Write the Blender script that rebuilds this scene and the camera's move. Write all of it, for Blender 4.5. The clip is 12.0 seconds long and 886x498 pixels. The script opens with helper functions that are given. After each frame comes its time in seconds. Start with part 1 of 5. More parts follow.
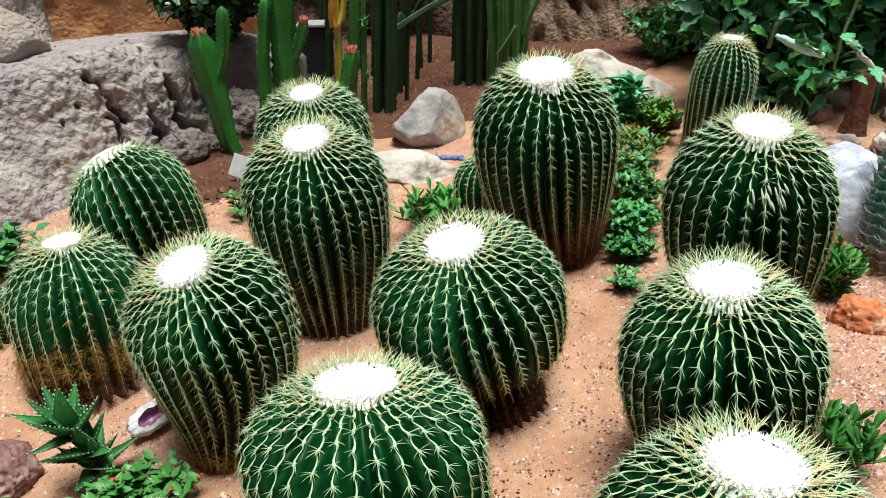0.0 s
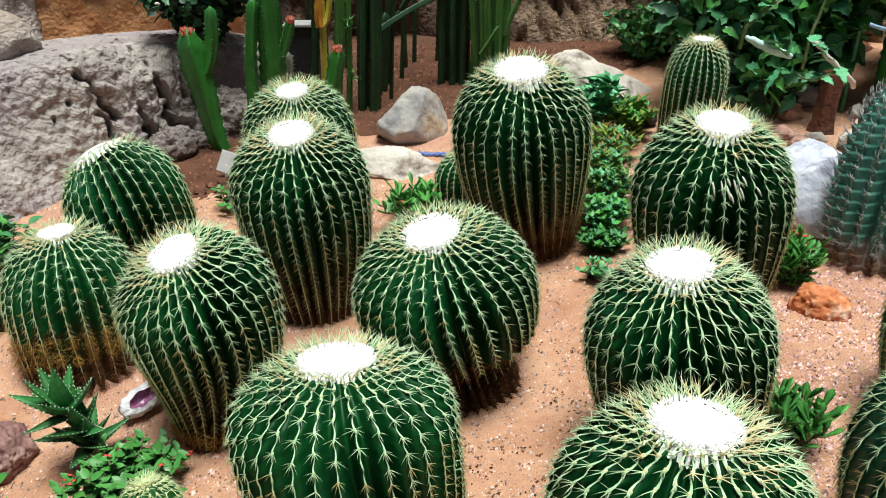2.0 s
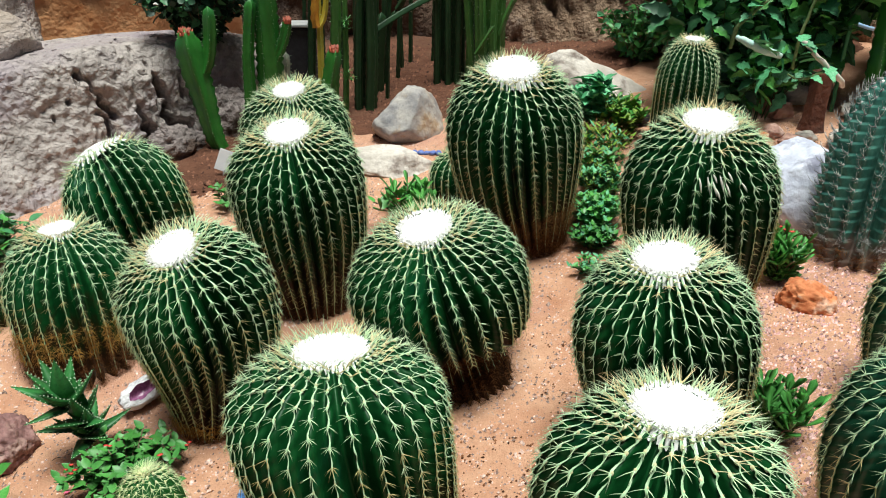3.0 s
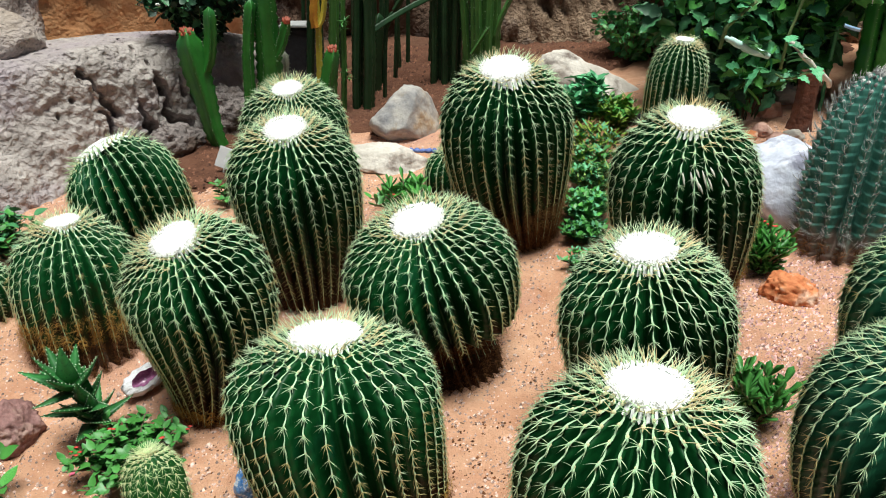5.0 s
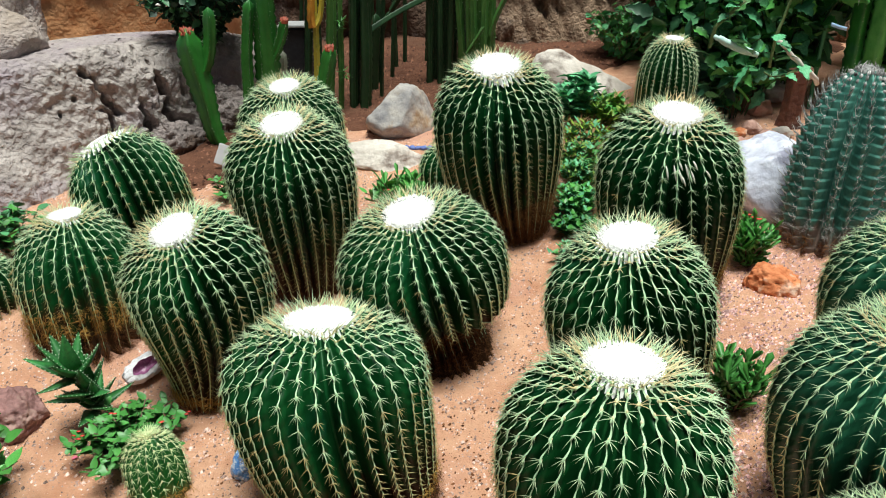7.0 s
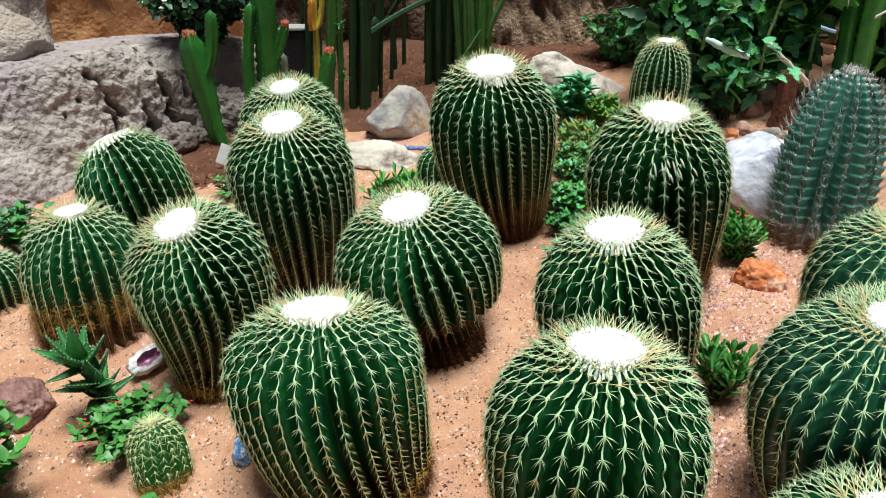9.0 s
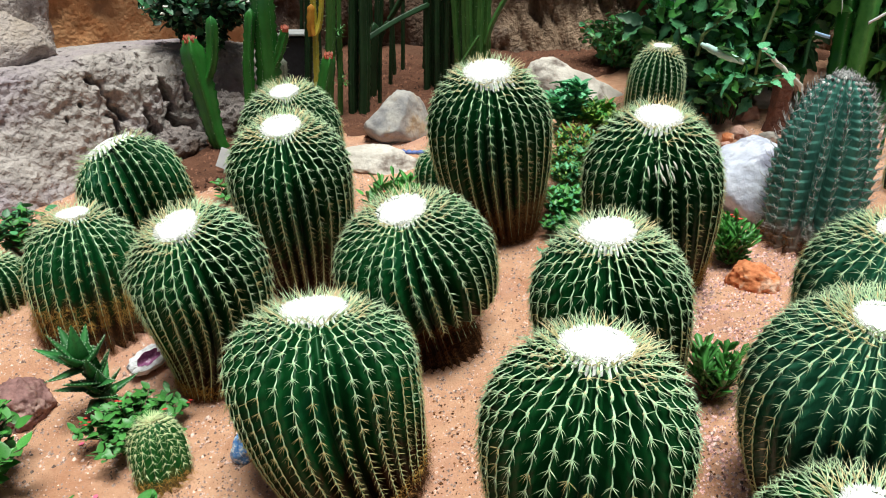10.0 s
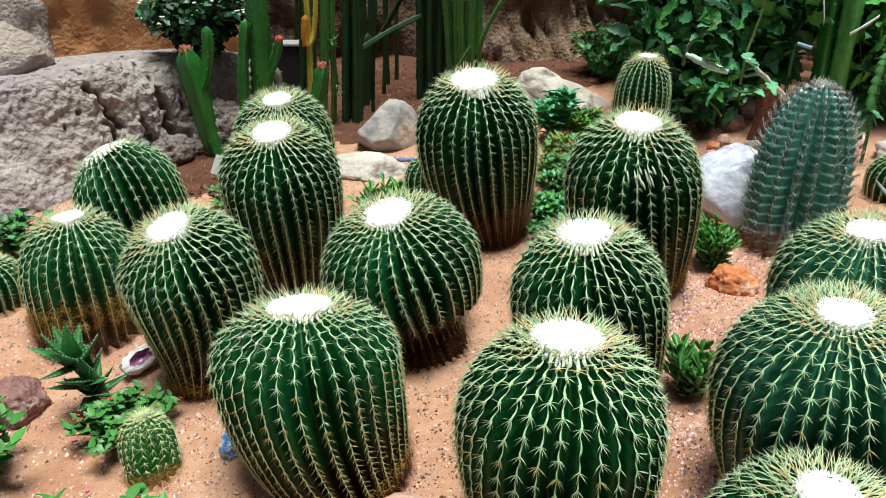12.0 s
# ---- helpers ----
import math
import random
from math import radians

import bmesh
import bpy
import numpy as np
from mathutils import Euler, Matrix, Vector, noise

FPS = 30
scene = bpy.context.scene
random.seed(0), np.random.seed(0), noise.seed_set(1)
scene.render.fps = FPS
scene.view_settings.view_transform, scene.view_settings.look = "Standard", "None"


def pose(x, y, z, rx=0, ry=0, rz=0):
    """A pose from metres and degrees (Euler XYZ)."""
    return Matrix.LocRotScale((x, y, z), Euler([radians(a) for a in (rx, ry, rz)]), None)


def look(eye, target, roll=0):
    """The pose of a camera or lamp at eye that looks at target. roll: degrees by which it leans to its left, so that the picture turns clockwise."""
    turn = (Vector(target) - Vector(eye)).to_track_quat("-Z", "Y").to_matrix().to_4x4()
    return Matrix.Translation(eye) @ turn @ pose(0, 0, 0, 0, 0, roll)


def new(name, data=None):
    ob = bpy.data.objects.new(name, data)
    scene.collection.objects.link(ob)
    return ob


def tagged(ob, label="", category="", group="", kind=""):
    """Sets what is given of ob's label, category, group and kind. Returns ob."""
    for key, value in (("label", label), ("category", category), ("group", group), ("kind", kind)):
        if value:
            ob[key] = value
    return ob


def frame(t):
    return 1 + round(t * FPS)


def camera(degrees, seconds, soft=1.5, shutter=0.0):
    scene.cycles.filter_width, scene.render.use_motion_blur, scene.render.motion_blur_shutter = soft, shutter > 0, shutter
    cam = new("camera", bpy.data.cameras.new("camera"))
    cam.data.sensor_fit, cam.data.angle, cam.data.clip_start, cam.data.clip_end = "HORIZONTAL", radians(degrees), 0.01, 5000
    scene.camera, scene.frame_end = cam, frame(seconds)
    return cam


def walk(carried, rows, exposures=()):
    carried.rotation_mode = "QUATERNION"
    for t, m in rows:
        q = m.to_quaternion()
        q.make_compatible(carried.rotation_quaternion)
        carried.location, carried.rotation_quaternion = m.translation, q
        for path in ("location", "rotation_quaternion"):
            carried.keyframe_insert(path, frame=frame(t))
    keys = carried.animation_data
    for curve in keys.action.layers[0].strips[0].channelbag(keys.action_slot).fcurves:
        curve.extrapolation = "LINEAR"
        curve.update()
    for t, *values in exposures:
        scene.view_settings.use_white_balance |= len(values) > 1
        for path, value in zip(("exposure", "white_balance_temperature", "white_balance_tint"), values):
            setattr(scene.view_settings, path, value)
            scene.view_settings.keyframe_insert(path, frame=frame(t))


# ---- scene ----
cam = camera(58.7, 12.0, soft=1.0)
PATH = [
    (0, (0.005, -0.019, 1.366), (-0.002, 1.776, 0.484), -0.2),
    (0.5, (0.018, -0.049, 1.374), (0.017, 1.746, 0.492), -0.1),
    (1, (0.028, -0.077, 1.377), (0.034, 1.718, 0.496), -0.1),
    (1.5, (0.032, -0.108, 1.385), (0.048, 1.688, 0.504), 0.1),
    (2, (0.036, -0.134, 1.387), (0.057, 1.662, 0.506), 0.2),
    (2.5, (0.045, -0.161, 1.391), (0.068, 1.634, 0.511), 0.2),
    (3, (0.051, -0.185, 1.395), (0.076, 1.611, 0.515), 0.2),
    (5, (0.073, -0.27, 1.406), (0.098, 1.527, 0.529), 0.3),
    (5.5, (0.081, -0.293, 1.406), (0.105, 1.505, 0.531), 0.3),
    (6, (0.092, -0.312, 1.406), (0.115, 1.486, 0.531), 0.2),
    (6.5, (0.099, -0.332, 1.408), (0.122, 1.467, 0.534), 0.2),
    (7, (0.103, -0.35, 1.409), (0.125, 1.449, 0.536), 0.2),
    (9, (0.122, -0.43, 1.416), (0.141, 1.373, 0.552), 0.2),
    (9.5, (0.128, -0.449, 1.416), (0.146, 1.357, 0.559), 0.2),
    (10, (0.134, -0.466, 1.418), (0.152, 1.344, 0.567), 0.2),
    (10.5, (0.144, -0.482, 1.42), (0.162, 1.33, 0.574), 0.2),
    (11, (0.155, -0.5, 1.421), (0.172, 1.316, 0.583), 0.2),
    (11.5, (0.166, -0.521, 1.422), (0.184, 1.298, 0.591), 0.3),
    (12, (0.181, -0.542, 1.419), (0.2, 1.281, 0.595), 0.3),
]
walk(cam, [(t, look(eye, target, roll)) for t, eye, target, roll in PATH])

# ---- light ----
world = bpy.data.worlds.new("sky")
scene.world = world
world.use_nodes = True
wn = world.node_tree
sky = wn.nodes.new("ShaderNodeTexSky")
sky.sky_type, sky.sun_disc = "NISHITA", False
sky.sun_elevation, sky.sun_rotation = radians(83), radians(153)
sky.air_density, sky.dust_density, sky.ozone_density = 1.0, 4.0, 1.0
wn.links.new(sky.outputs[0], wn.nodes["Background"].inputs[0])
wn.nodes["Background"].inputs[1].default_value = 0.036
sun = new("sun", bpy.data.lights.new("sun", "SUN"))
sun.data.energy, sun.data.angle, sun.data.color = 5.1, radians(24), (0.945, 1.0, 0.93)
sun.matrix_world = look((0.15, -0.30, 2.6), (0, 0, 0))
scene.view_settings.exposure = 0.10

# ---- materials ----


def mat(name, c1, c2, scale=12.0, rough=0.7, bump=0.3, bump_scale=60.0, c3=None, spot_scale=4.0, spot=(0.55, 0.7), spec=0.4,
        island=0.0, per_object=0.0, dist=0.004, detail=6.0, grain=0.65):
    """Two-tone noise colour, an optional third tone in patches, and relief at a finer scale."""
    m = bpy.data.materials.new(name)
    m.use_nodes = True
    nt = m.node_tree
    n, l = nt.nodes, nt.links
    bs = n["Principled BSDF"]
    bs.inputs["Specular IOR Level"].default_value = spec
    co = n.new("ShaderNodeTexCoord")
    no = n.new("ShaderNodeTexNoise")
    no.inputs["Scale"].default_value, no.inputs["Detail"].default_value, no.inputs["Roughness"].default_value = scale, detail, grain
    l.new(co.outputs["Object"], no.inputs["Vector"])
    ra = n.new("ShaderNodeMapRange")
    ra.inputs["From Min"].default_value, ra.inputs["From Max"].default_value = 0.32, 0.68
    l.new(no.outputs["Fac"], ra.inputs["Value"])
    mx = n.new("ShaderNodeMix")
    mx.data_type = "RGBA"
    mx.inputs["A"].default_value, mx.inputs["B"].default_value = (*c1, 1), (*c2, 1)
    l.new(ra.outputs[0], mx.inputs["Factor"])
    col = mx.outputs["Result"]
    if c3:
        n3 = n.new("ShaderNodeTexNoise")
        n3.inputs["Scale"].default_value, n3.inputs["Detail"].default_value, n3.inputs["Roughness"].default_value = spot_scale, 5, 0.6
        l.new(co.outputs["Object"], n3.inputs["Vector"])
        r3 = n.new("ShaderNodeMapRange")
        r3.inputs["From Min"].default_value, r3.inputs["From Max"].default_value = spot
        l.new(n3.outputs["Fac"], r3.inputs["Value"])
        m3 = n.new("ShaderNodeMix")
        m3.data_type = "RGBA"
        l.new(r3.outputs[0], m3.inputs["Factor"])
        l.new(col, m3.inputs["A"])
        m3.inputs["B"].default_value = (*c3, 1)
        col = m3.outputs["Result"]
    if island or per_object:
        hs = n.new("ShaderNodeHueSaturation")
        if island:
            src = n.new("ShaderNodeNewGeometry").outputs["Random Per Island"]
        else:
            src = n.new("ShaderNodeObjectInfo").outputs["Random"]
        k = island or per_object
        rv = n.new("ShaderNodeMapRange")
        rv.inputs["To Min"].default_value, rv.inputs["To Max"].default_value = 1 - k, 1 + k
        l.new(src, rv.inputs["Value"])
        l.new(rv.outputs[0], hs.inputs["Value"])
        l.new(col, hs.inputs["Color"])
        col = hs.outputs["Color"]
    l.new(col, bs.inputs["Base Color"])
    rr = n.new("ShaderNodeMapRange")
    rr.inputs["To Min"].default_value, rr.inputs["To Max"].default_value = max(0.05, rough - 0.1), min(1, rough + 0.1)
    l.new(no.outputs["Fac"], rr.inputs["Value"])
    l.new(rr.outputs[0], bs.inputs["Roughness"])
    if bump:
        nb = n.new("ShaderNodeTexNoise")
        nb.inputs["Scale"].default_value, nb.inputs["Detail"].default_value = bump_scale, 5
        l.new(co.outputs["Object"], nb.inputs["Vector"])
        bu = n.new("ShaderNodeBump")
        bu.inputs["Strength"].default_value, bu.inputs["Distance"].default_value = bump, dist
        l.new(nb.outputs["Fac"], bu.inputs["Height"])
        l.new(bu.outputs[0], bs.inputs["Normal"])
    return m


def aged_shaded(m, brown1, brown2):
    """Adds corky brown, and shade painted over the lower half, where the mesh's attribute is high."""
    nt = m.node_tree
    n, l = nt.nodes, nt.links
    bs = n["Principled BSDF"]
    old = bs.inputs["Base Color"].links[0].from_socket
    at = n.new("ShaderNodeAttribute")
    at.attribute_name = "age_shade"
    co = n.new("ShaderNodeTexCoord")
    no = n.new("ShaderNodeTexNoise")
    no.inputs["Scale"].default_value, no.inputs["Detail"].default_value = 22, 6
    l.new(co.outputs["Object"], no.inputs["Vector"])
    ad = n.new("ShaderNodeMath")
    ad.operation = "ADD"
    l.new(at.outputs["Fac"], ad.inputs[0])
    l.new(no.outputs["Fac"], ad.inputs[1])
    ra = n.new("ShaderNodeMapRange")
    ra.inputs["From Min"].default_value, ra.inputs["From Max"].default_value = 0.85, 1.2
    l.new(ad.outputs[0], ra.inputs["Value"])
    br = n.new("ShaderNodeMix")
    br.data_type = "RGBA"
    br.inputs["A"].default_value, br.inputs["B"].default_value = (*brown1, 1), (*brown2, 1)
    l.new(no.outputs["Fac"], br.inputs["Factor"])
    mx = n.new("ShaderNodeMix")
    mx.data_type = "RGBA"
    l.new(ra.outputs[0], mx.inputs["Factor"])
    l.new(old, mx.inputs["A"])
    l.new(br.outputs["Result"], mx.inputs["B"])
    l.new(mx.outputs["Result"], bs.inputs["Base Color"])
    return m


# reddish brown soil; part of its darkness is shade put into the colour
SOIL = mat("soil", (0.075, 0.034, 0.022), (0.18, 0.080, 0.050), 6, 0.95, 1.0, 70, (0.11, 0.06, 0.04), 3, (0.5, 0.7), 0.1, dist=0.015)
SAND = mat("sand", (0.48, 0.210, 0.118), (0.80, 0.485, 0.325), 3.0, 0.95, 0.9, 200, (0.56, 0.31, 0.25), 1.3, (0.5, 0.75), 0.15, dist=0.014, detail=13.0, grain=0.80)
GRIT = mat("grit", (0.19, 0.095, 0.070), (0.74, 0.54, 0.46), 90, 0.9, 0, 1, island=0.7, spec=0.2)
PINK_GRIT = mat("pink_grit", (0.26, 0.10, 0.085), (0.76, 0.50, 0.47), 90, 0.9, 0, 1, island=0.65, spec=0.2)
SKIN = aged_shaded(mat("cactus_skin", (0.0020, 0.033, 0.0080), (0.0060, 0.080, 0.019), 9, 0.42, 0.12, 140, (0.009, 0.090, 0.045), 5, (0.58, 0.8), 0.20, dist=0.002), (0.010, 0.005, 0.003), (0.055, 0.022, 0.008))
DULL_SKIN = aged_shaded(mat("dull_cactus_skin", (0.011, 0.085, 0.044), (0.030, 0.170, 0.088), 9, 0.36, 0.12, 140, (0.035, 0.15, 0.095), 5, (0.56, 0.75), 0.45, dist=0.002), (0.010, 0.005, 0.003), (0.055, 0.022, 0.008))
LOW_SPINE = mat("khaki_spine", (0.42, 0.375, 0.14), (0.63, 0.55, 0.27), 30, 0.5, 0, 1, island=0.25, spec=0.3)
SPINE = mat("spine", (0.45, 0.63, 0.34), (0.67, 0.86, 0.57), 30, 0.5, 0, 1, island=0.25, spec=0.3)
CROWN_SPINE = mat("crown_spine", (0.66, 0.53, 0.24), (0.88, 0.79, 0.50), 30, 0.5, 0, 1, island=0.25, spec=0.3)
YOUNG_SPINE = mat("young_spine", (0.50, 0.64, 0.30), (0.74, 0.84, 0.50), 30, 0.5, 0, 1, island=0.25, spec=0.3)
GEODE = mat("white_crust", (0.74, 0.72, 0.76), (0.92, 0.90, 0.92), 40, 0.8, 0.8, 60, (0.52, 0.47, 0.54), 30, (0.6, 0.7), dist=0.01)
DRY_SPINE = mat("dry_spine", (0.30, 0.14, 0.03), (0.62, 0.38, 0.10), 30, 0.6, 0, 1, island=0.4, spec=0.2)
TAN_SPINE = mat("tan_spine", (0.13, 0.058, 0.022), (0.38, 0.22, 0.085), 30, 0.6, 0, 1, island=0.45, spec=0.2)
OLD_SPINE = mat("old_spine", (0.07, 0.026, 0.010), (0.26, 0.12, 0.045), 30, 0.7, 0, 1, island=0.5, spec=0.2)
WOOL = mat("wool", (0.92, 0.91, 0.88), (0.95, 0.95, 0.94), 60, 1.0, 0.25, 160, spec=0.1, dist=0.003)
RIB_EDGE = mat("rib_felt", (0.32, 0.53, 0.29), (0.56, 0.76, 0.50), 50, 0.9, 0, 1, spec=0.1)
AREOLE = mat("areole_felt", (0.50, 0.46, 0.24), (0.72, 0.72, 0.46), 60, 1.0, 0, 1, spec=0.1)
BLUE_SKIN = aged_shaded(mat("blue_green_skin", (0.028, 0.13, 0.105), (0.12, 0.34, 0.275), 14, 0.42, 0.2, 120, (0.10, 0.07, 0.06), 7, (0.66, 0.85), 0.4, dist=0.002), (0.12, 0.09, 0.07), (0.24, 0.17, 0.14))
DARK_SPINE = mat("dark_spine", (0.03, 0.028, 0.03), (0.62, 0.62, 0.60), 30, 0.5, 0, 1, island=0.5)
YOUNG = aged_shaded(mat("young_skin", (0.008, 0.075, 0.012), (0.022, 0.15, 0.026), 12, 0.45, 0.1, 140, dist=0.002), (0.08, 0.05, 0.02), (0.2, 0.12, 0.04))
COLUMN = mat("column_skin", (0.012, 0.10, 0.012), (0.035, 0.21, 0.030), 7, 0.45, 0.1, 90, (0.03, 0.13, 0.07), 3, (0.5, 0.7), dist=0.002)
COLUMN_LIGHT = mat("light_column_skin", (0.05, 0.22, 0.06), (0.12, 0.38, 0.12), 9, 0.45, 0.1, 90)
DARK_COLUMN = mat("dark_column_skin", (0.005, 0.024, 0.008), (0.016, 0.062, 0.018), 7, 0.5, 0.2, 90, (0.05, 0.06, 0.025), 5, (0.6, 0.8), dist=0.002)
FRESH_COLUMN = mat("fresh_column_skin", (0.03, 0.12, 0.025), (0.08, 0.21, 0.045), 7, 0.45, 0.1, 90, dist=0.002)
YELLOW_COLUMN = mat("yellow_column_skin", (0.45, 0.36, 0.03), (0.62, 0.52, 0.08), 8, 0.5, 0.1, 90, (0.20, 0.26, 0.04), 5, (0.52, 0.66), dist=0.002)
GREY_SKIN = mat("grey_withered_skin", (0.14, 0.16, 0.12), (0.30, 0.31, 0.26), 14, 0.8, 0.3, 60)
RUST_SKIN = mat("rust_skin", (0.42, 0.16, 0.02), (0.66, 0.34, 0.04), 20, 0.6, 0.2, 90, (0.30, 0.08, 0.02), 14, (0.5, 0.65))
RED = mat("red_bud", (0.17, 0.025, 0.014), (0.36, 0.075, 0.030), 60, 0.6, 0, 1, island=0.3)
ROCK_GREY = mat("rough_grey_rock", (0.24, 0.205, 0.190), (0.55, 0.485, 0.455), 9, 0.95, 0.9, 40, (0.37, 0.31, 0.335), 2.2, (0.45, 0.65), 0.15, dist=0.035, detail=10.0, grain=0.75)
ROCK_TAN = mat("tan_grey_rock", (0.30, 0.24, 0.20), (0.58, 0.48, 0.41), 8, 0.95, 1.0, 40, (0.42, 0.36, 0.35), 2.5, (0.45, 0.65), 0.15, dist=0.04, detail=10.0, grain=0.72)
ROCK_ORANGE = mat("orange_rock", (0.46, 0.19, 0.075), (0.74, 0.42, 0.22), 4, 0.95, 1.0, 34, (0.40, 0.23, 0.12), 2.0, (0.5, 0.7), 0.15, dist=0.02)
# grey rock darkened in colour for the shadow at the boulder's foot
ROCK_DUSK = mat("dusky_rock", (0.12, 0.10, 0.095), (0.40, 0.335, 0.32), 9, 0.95, 1.0, 40, (0.12, 0.085, 0.07), 4, (0.5, 0.62), 0.15, dist=0.04, detail=10.0, grain=0.75)
ROCK_WARM = mat("warm_brown_rock", (0.18, 0.11, 0.07), (0.44, 0.31, 0.22), 5, 0.95, 1.0, 40, (0.20, 0.18, 0.185), 1.1, (0.5, 0.60), 0.15, dist=0.04, detail=10.0, grain=0.75)
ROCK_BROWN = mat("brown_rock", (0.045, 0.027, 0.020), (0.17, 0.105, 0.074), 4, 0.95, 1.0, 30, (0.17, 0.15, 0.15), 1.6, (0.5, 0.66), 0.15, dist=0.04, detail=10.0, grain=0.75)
STONE_PALE = mat("pale_stone", (0.46, 0.41, 0.36), (0.76, 0.70, 0.64), 7, 0.85, 0.9, 40, (0.19, 0.15, 0.13), 6, (0.52, 0.66), 0.25, dist=0.008)
STONE_MIXED = mat("grey_tan_stone", (0.17, 0.17, 0.19), (0.58, 0.53, 0.47), 5, 0.85, 0.8, 40, (0.40, 0.28, 0.17), 6, (0.52, 0.66), 0.25, dist=0.008)
STONE_WHITE = mat("white_blue_stone", (0.42, 0.44, 0.54), (0.72, 0.74, 0.84), 7, 0.8, 1.0, 30, (0.28, 0.28, 0.36), 9, (0.54, 0.66), 0.25, dist=0.008)
STONE_RUST = mat("rust_stone", (0.50, 0.135, 0.050), (0.74, 0.32, 0.15), 14, 0.85, 0.9, 60, (0.74, 0.55, 0.44), 12, (0.52, 0.66), 0.25, dist=0.008)
STONE_PINK = mat("pink_stone", (0.42, 0.22, 0.17), (0.64, 0.42, 0.35), 14, 0.85, 0.8, 60, (0.66, 0.52, 0.46), 10, (0.54, 0.68), 0.25, dist=0.006)
STONE_RED = mat("red_brown_stone", (0.15, 0.075, 0.07), (0.34, 0.18, 0.165), 26, 0.7, 1.0, 70, (0.40, 0.26, 0.22), 14, (0.52, 0.66), 0.3, dist=0.006)
STONE_BLUE = mat("blue_glass_stone", (0.05, 0.22, 0.66), (0.26, 0.52, 0.88), 110, 0.3, 0.8, 60, (0.80, 0.86, 0.94), 80, (0.52, 0.60), 0.5, dist=0.006)
AMETHYST = mat("amethyst", (0.22, 0.06, 0.16), (0.40, 0.16, 0.30), 60, 0.25, 0.5, 90, spec=0.6, island=0.3)
LEAF = mat("leaf", (0.034, 0.17, 0.034), (0.09, 0.33, 0.065), 18, 0.45, 0.1, 60, spec=0.45, per_object=0.35)
LEAF_BRIGHT = mat("bright_leaf", (0.042, 0.21, 0.036), (0.10, 0.34, 0.065), 18, 0.42, 0.1, 60, spec=0.45, per_object=0.3)
LEAF_DARK = mat("dark_leaf", (0.028, 0.14, 0.052), (0.085, 0.30, 0.12), 14, 0.45, 0.1, 60, spec=0.45, per_object=0.45)
# darkened copy of the leaf: the shade inside the bushes is in its colour
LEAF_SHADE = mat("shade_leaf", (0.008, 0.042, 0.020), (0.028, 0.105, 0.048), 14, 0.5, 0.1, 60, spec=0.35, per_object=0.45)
LEAF_FRESH = mat("fresh_leaf", (0.06, 0.30, 0.06), (0.16, 0.50, 0.12), 14, 0.45, 0.1, 60, spec=0.4, per_object=0.35)
LEAF_TEAL = mat("teal_leaf", (0.040, 0.23, 0.095), (0.14, 0.44, 0.22), 14, 0.5, 0.1, 60, spec=0.4, per_object=0.35)
LEAF_LIME = mat("lime_leaf", (0.14, 0.30, 0.025), (0.30, 0.46, 0.06), 14, 0.5, 0.1, 60, spec=0.4, per_object=0.35)
LEAF_RUSSET = mat("russet_leaf", (0.13, 0.07, 0.03), (0.28, 0.17, 0.06), 14, 0.7, 0.1, 60, spec=0.3, per_object=0.35)
ALOE = mat("aloe_leaf", (0.018, 0.12, 0.028), (0.048, 0.24, 0.058), 6, 0.45, 0.1, 60, (0.02, 0.11, 0.03), 12, (0.5, 0.65), spec=0.45, per_object=0.25)
TWIG = mat("twig", (0.10, 0.07, 0.045), (0.20, 0.15, 0.10), 30, 0.9, 0.4, 80, island=0.3)
# green twig with the shrubs' shade put into its colour
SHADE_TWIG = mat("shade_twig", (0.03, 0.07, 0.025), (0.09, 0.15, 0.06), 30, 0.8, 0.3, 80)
GREEN_TWIG = mat("green_twig", (0.09, 0.16, 0.05), (0.22, 0.30, 0.13), 30, 0.8, 0.3, 80)
BARK = mat("bark", (0.075, 0.026, 0.016), (0.20, 0.080, 0.050), 16, 0.95, 1.0, 45, (0.07, 0.04, 0.035), 5, (0.5, 0.65), dist=0.012)
PALE_BARK = mat("pale_branch", (0.46, 0.40, 0.34), (0.66, 0.62, 0.55), 30, 0.85, 0.4, 80)
WRAP = mat("pale_wrap", (0.36, 0.64, 0.56), (0.62, 0.84, 0.76), 25, 0.6, 0.3, 60)
WHITE_PLASTIC = mat("white_plastic", (0.74, 0.77, 0.80), (0.82, 0.84, 0.86), 20, 0.4, 0.05, 60)
BLUE_TIE = mat("blue_tie", (0.20, 0.38, 0.62), (0.40, 0.58, 0.78), 25, 0.5, 0.2, 60)
BLUE_PLASTIC = mat("blue_plastic", (0.06, 0.11, 0.36), (0.16, 0.24, 0.55), 30, 0.45, 0.3, 60)
PETAL = mat("red_petal", (0.62, 0.035, 0.03), (0.80, 0.10, 0.07), 60, 0.5, 0, 1, island=0.2)
PETAL_WHITE = mat("white_petal", (0.78, 0.78, 0.72), (0.86, 0.86, 0.82), 60, 0.6, 0, 1)
PETAL_PINK = mat("pink_petal", (0.72, 0.10, 0.22), (0.85, 0.22, 0.32), 60, 0.6, 0, 1)
SCAR = mat("pale_scar", (0.70, 0.66, 0.56), (0.86, 0.83, 0.76), 60, 0.9, 0.3, 90, island=0.2)
BLACK = mat("dark_plastic", (0.012, 0.012, 0.016), (0.03, 0.03, 0.035), 30, 0.6, 0.2, 60)
GREY_METAL = mat("grey_slab", (0.28, 0.28, 0.28), (0.42, 0.42, 0.42), 20, 0.7, 0.2, 60)

# ---- helpers for building ----


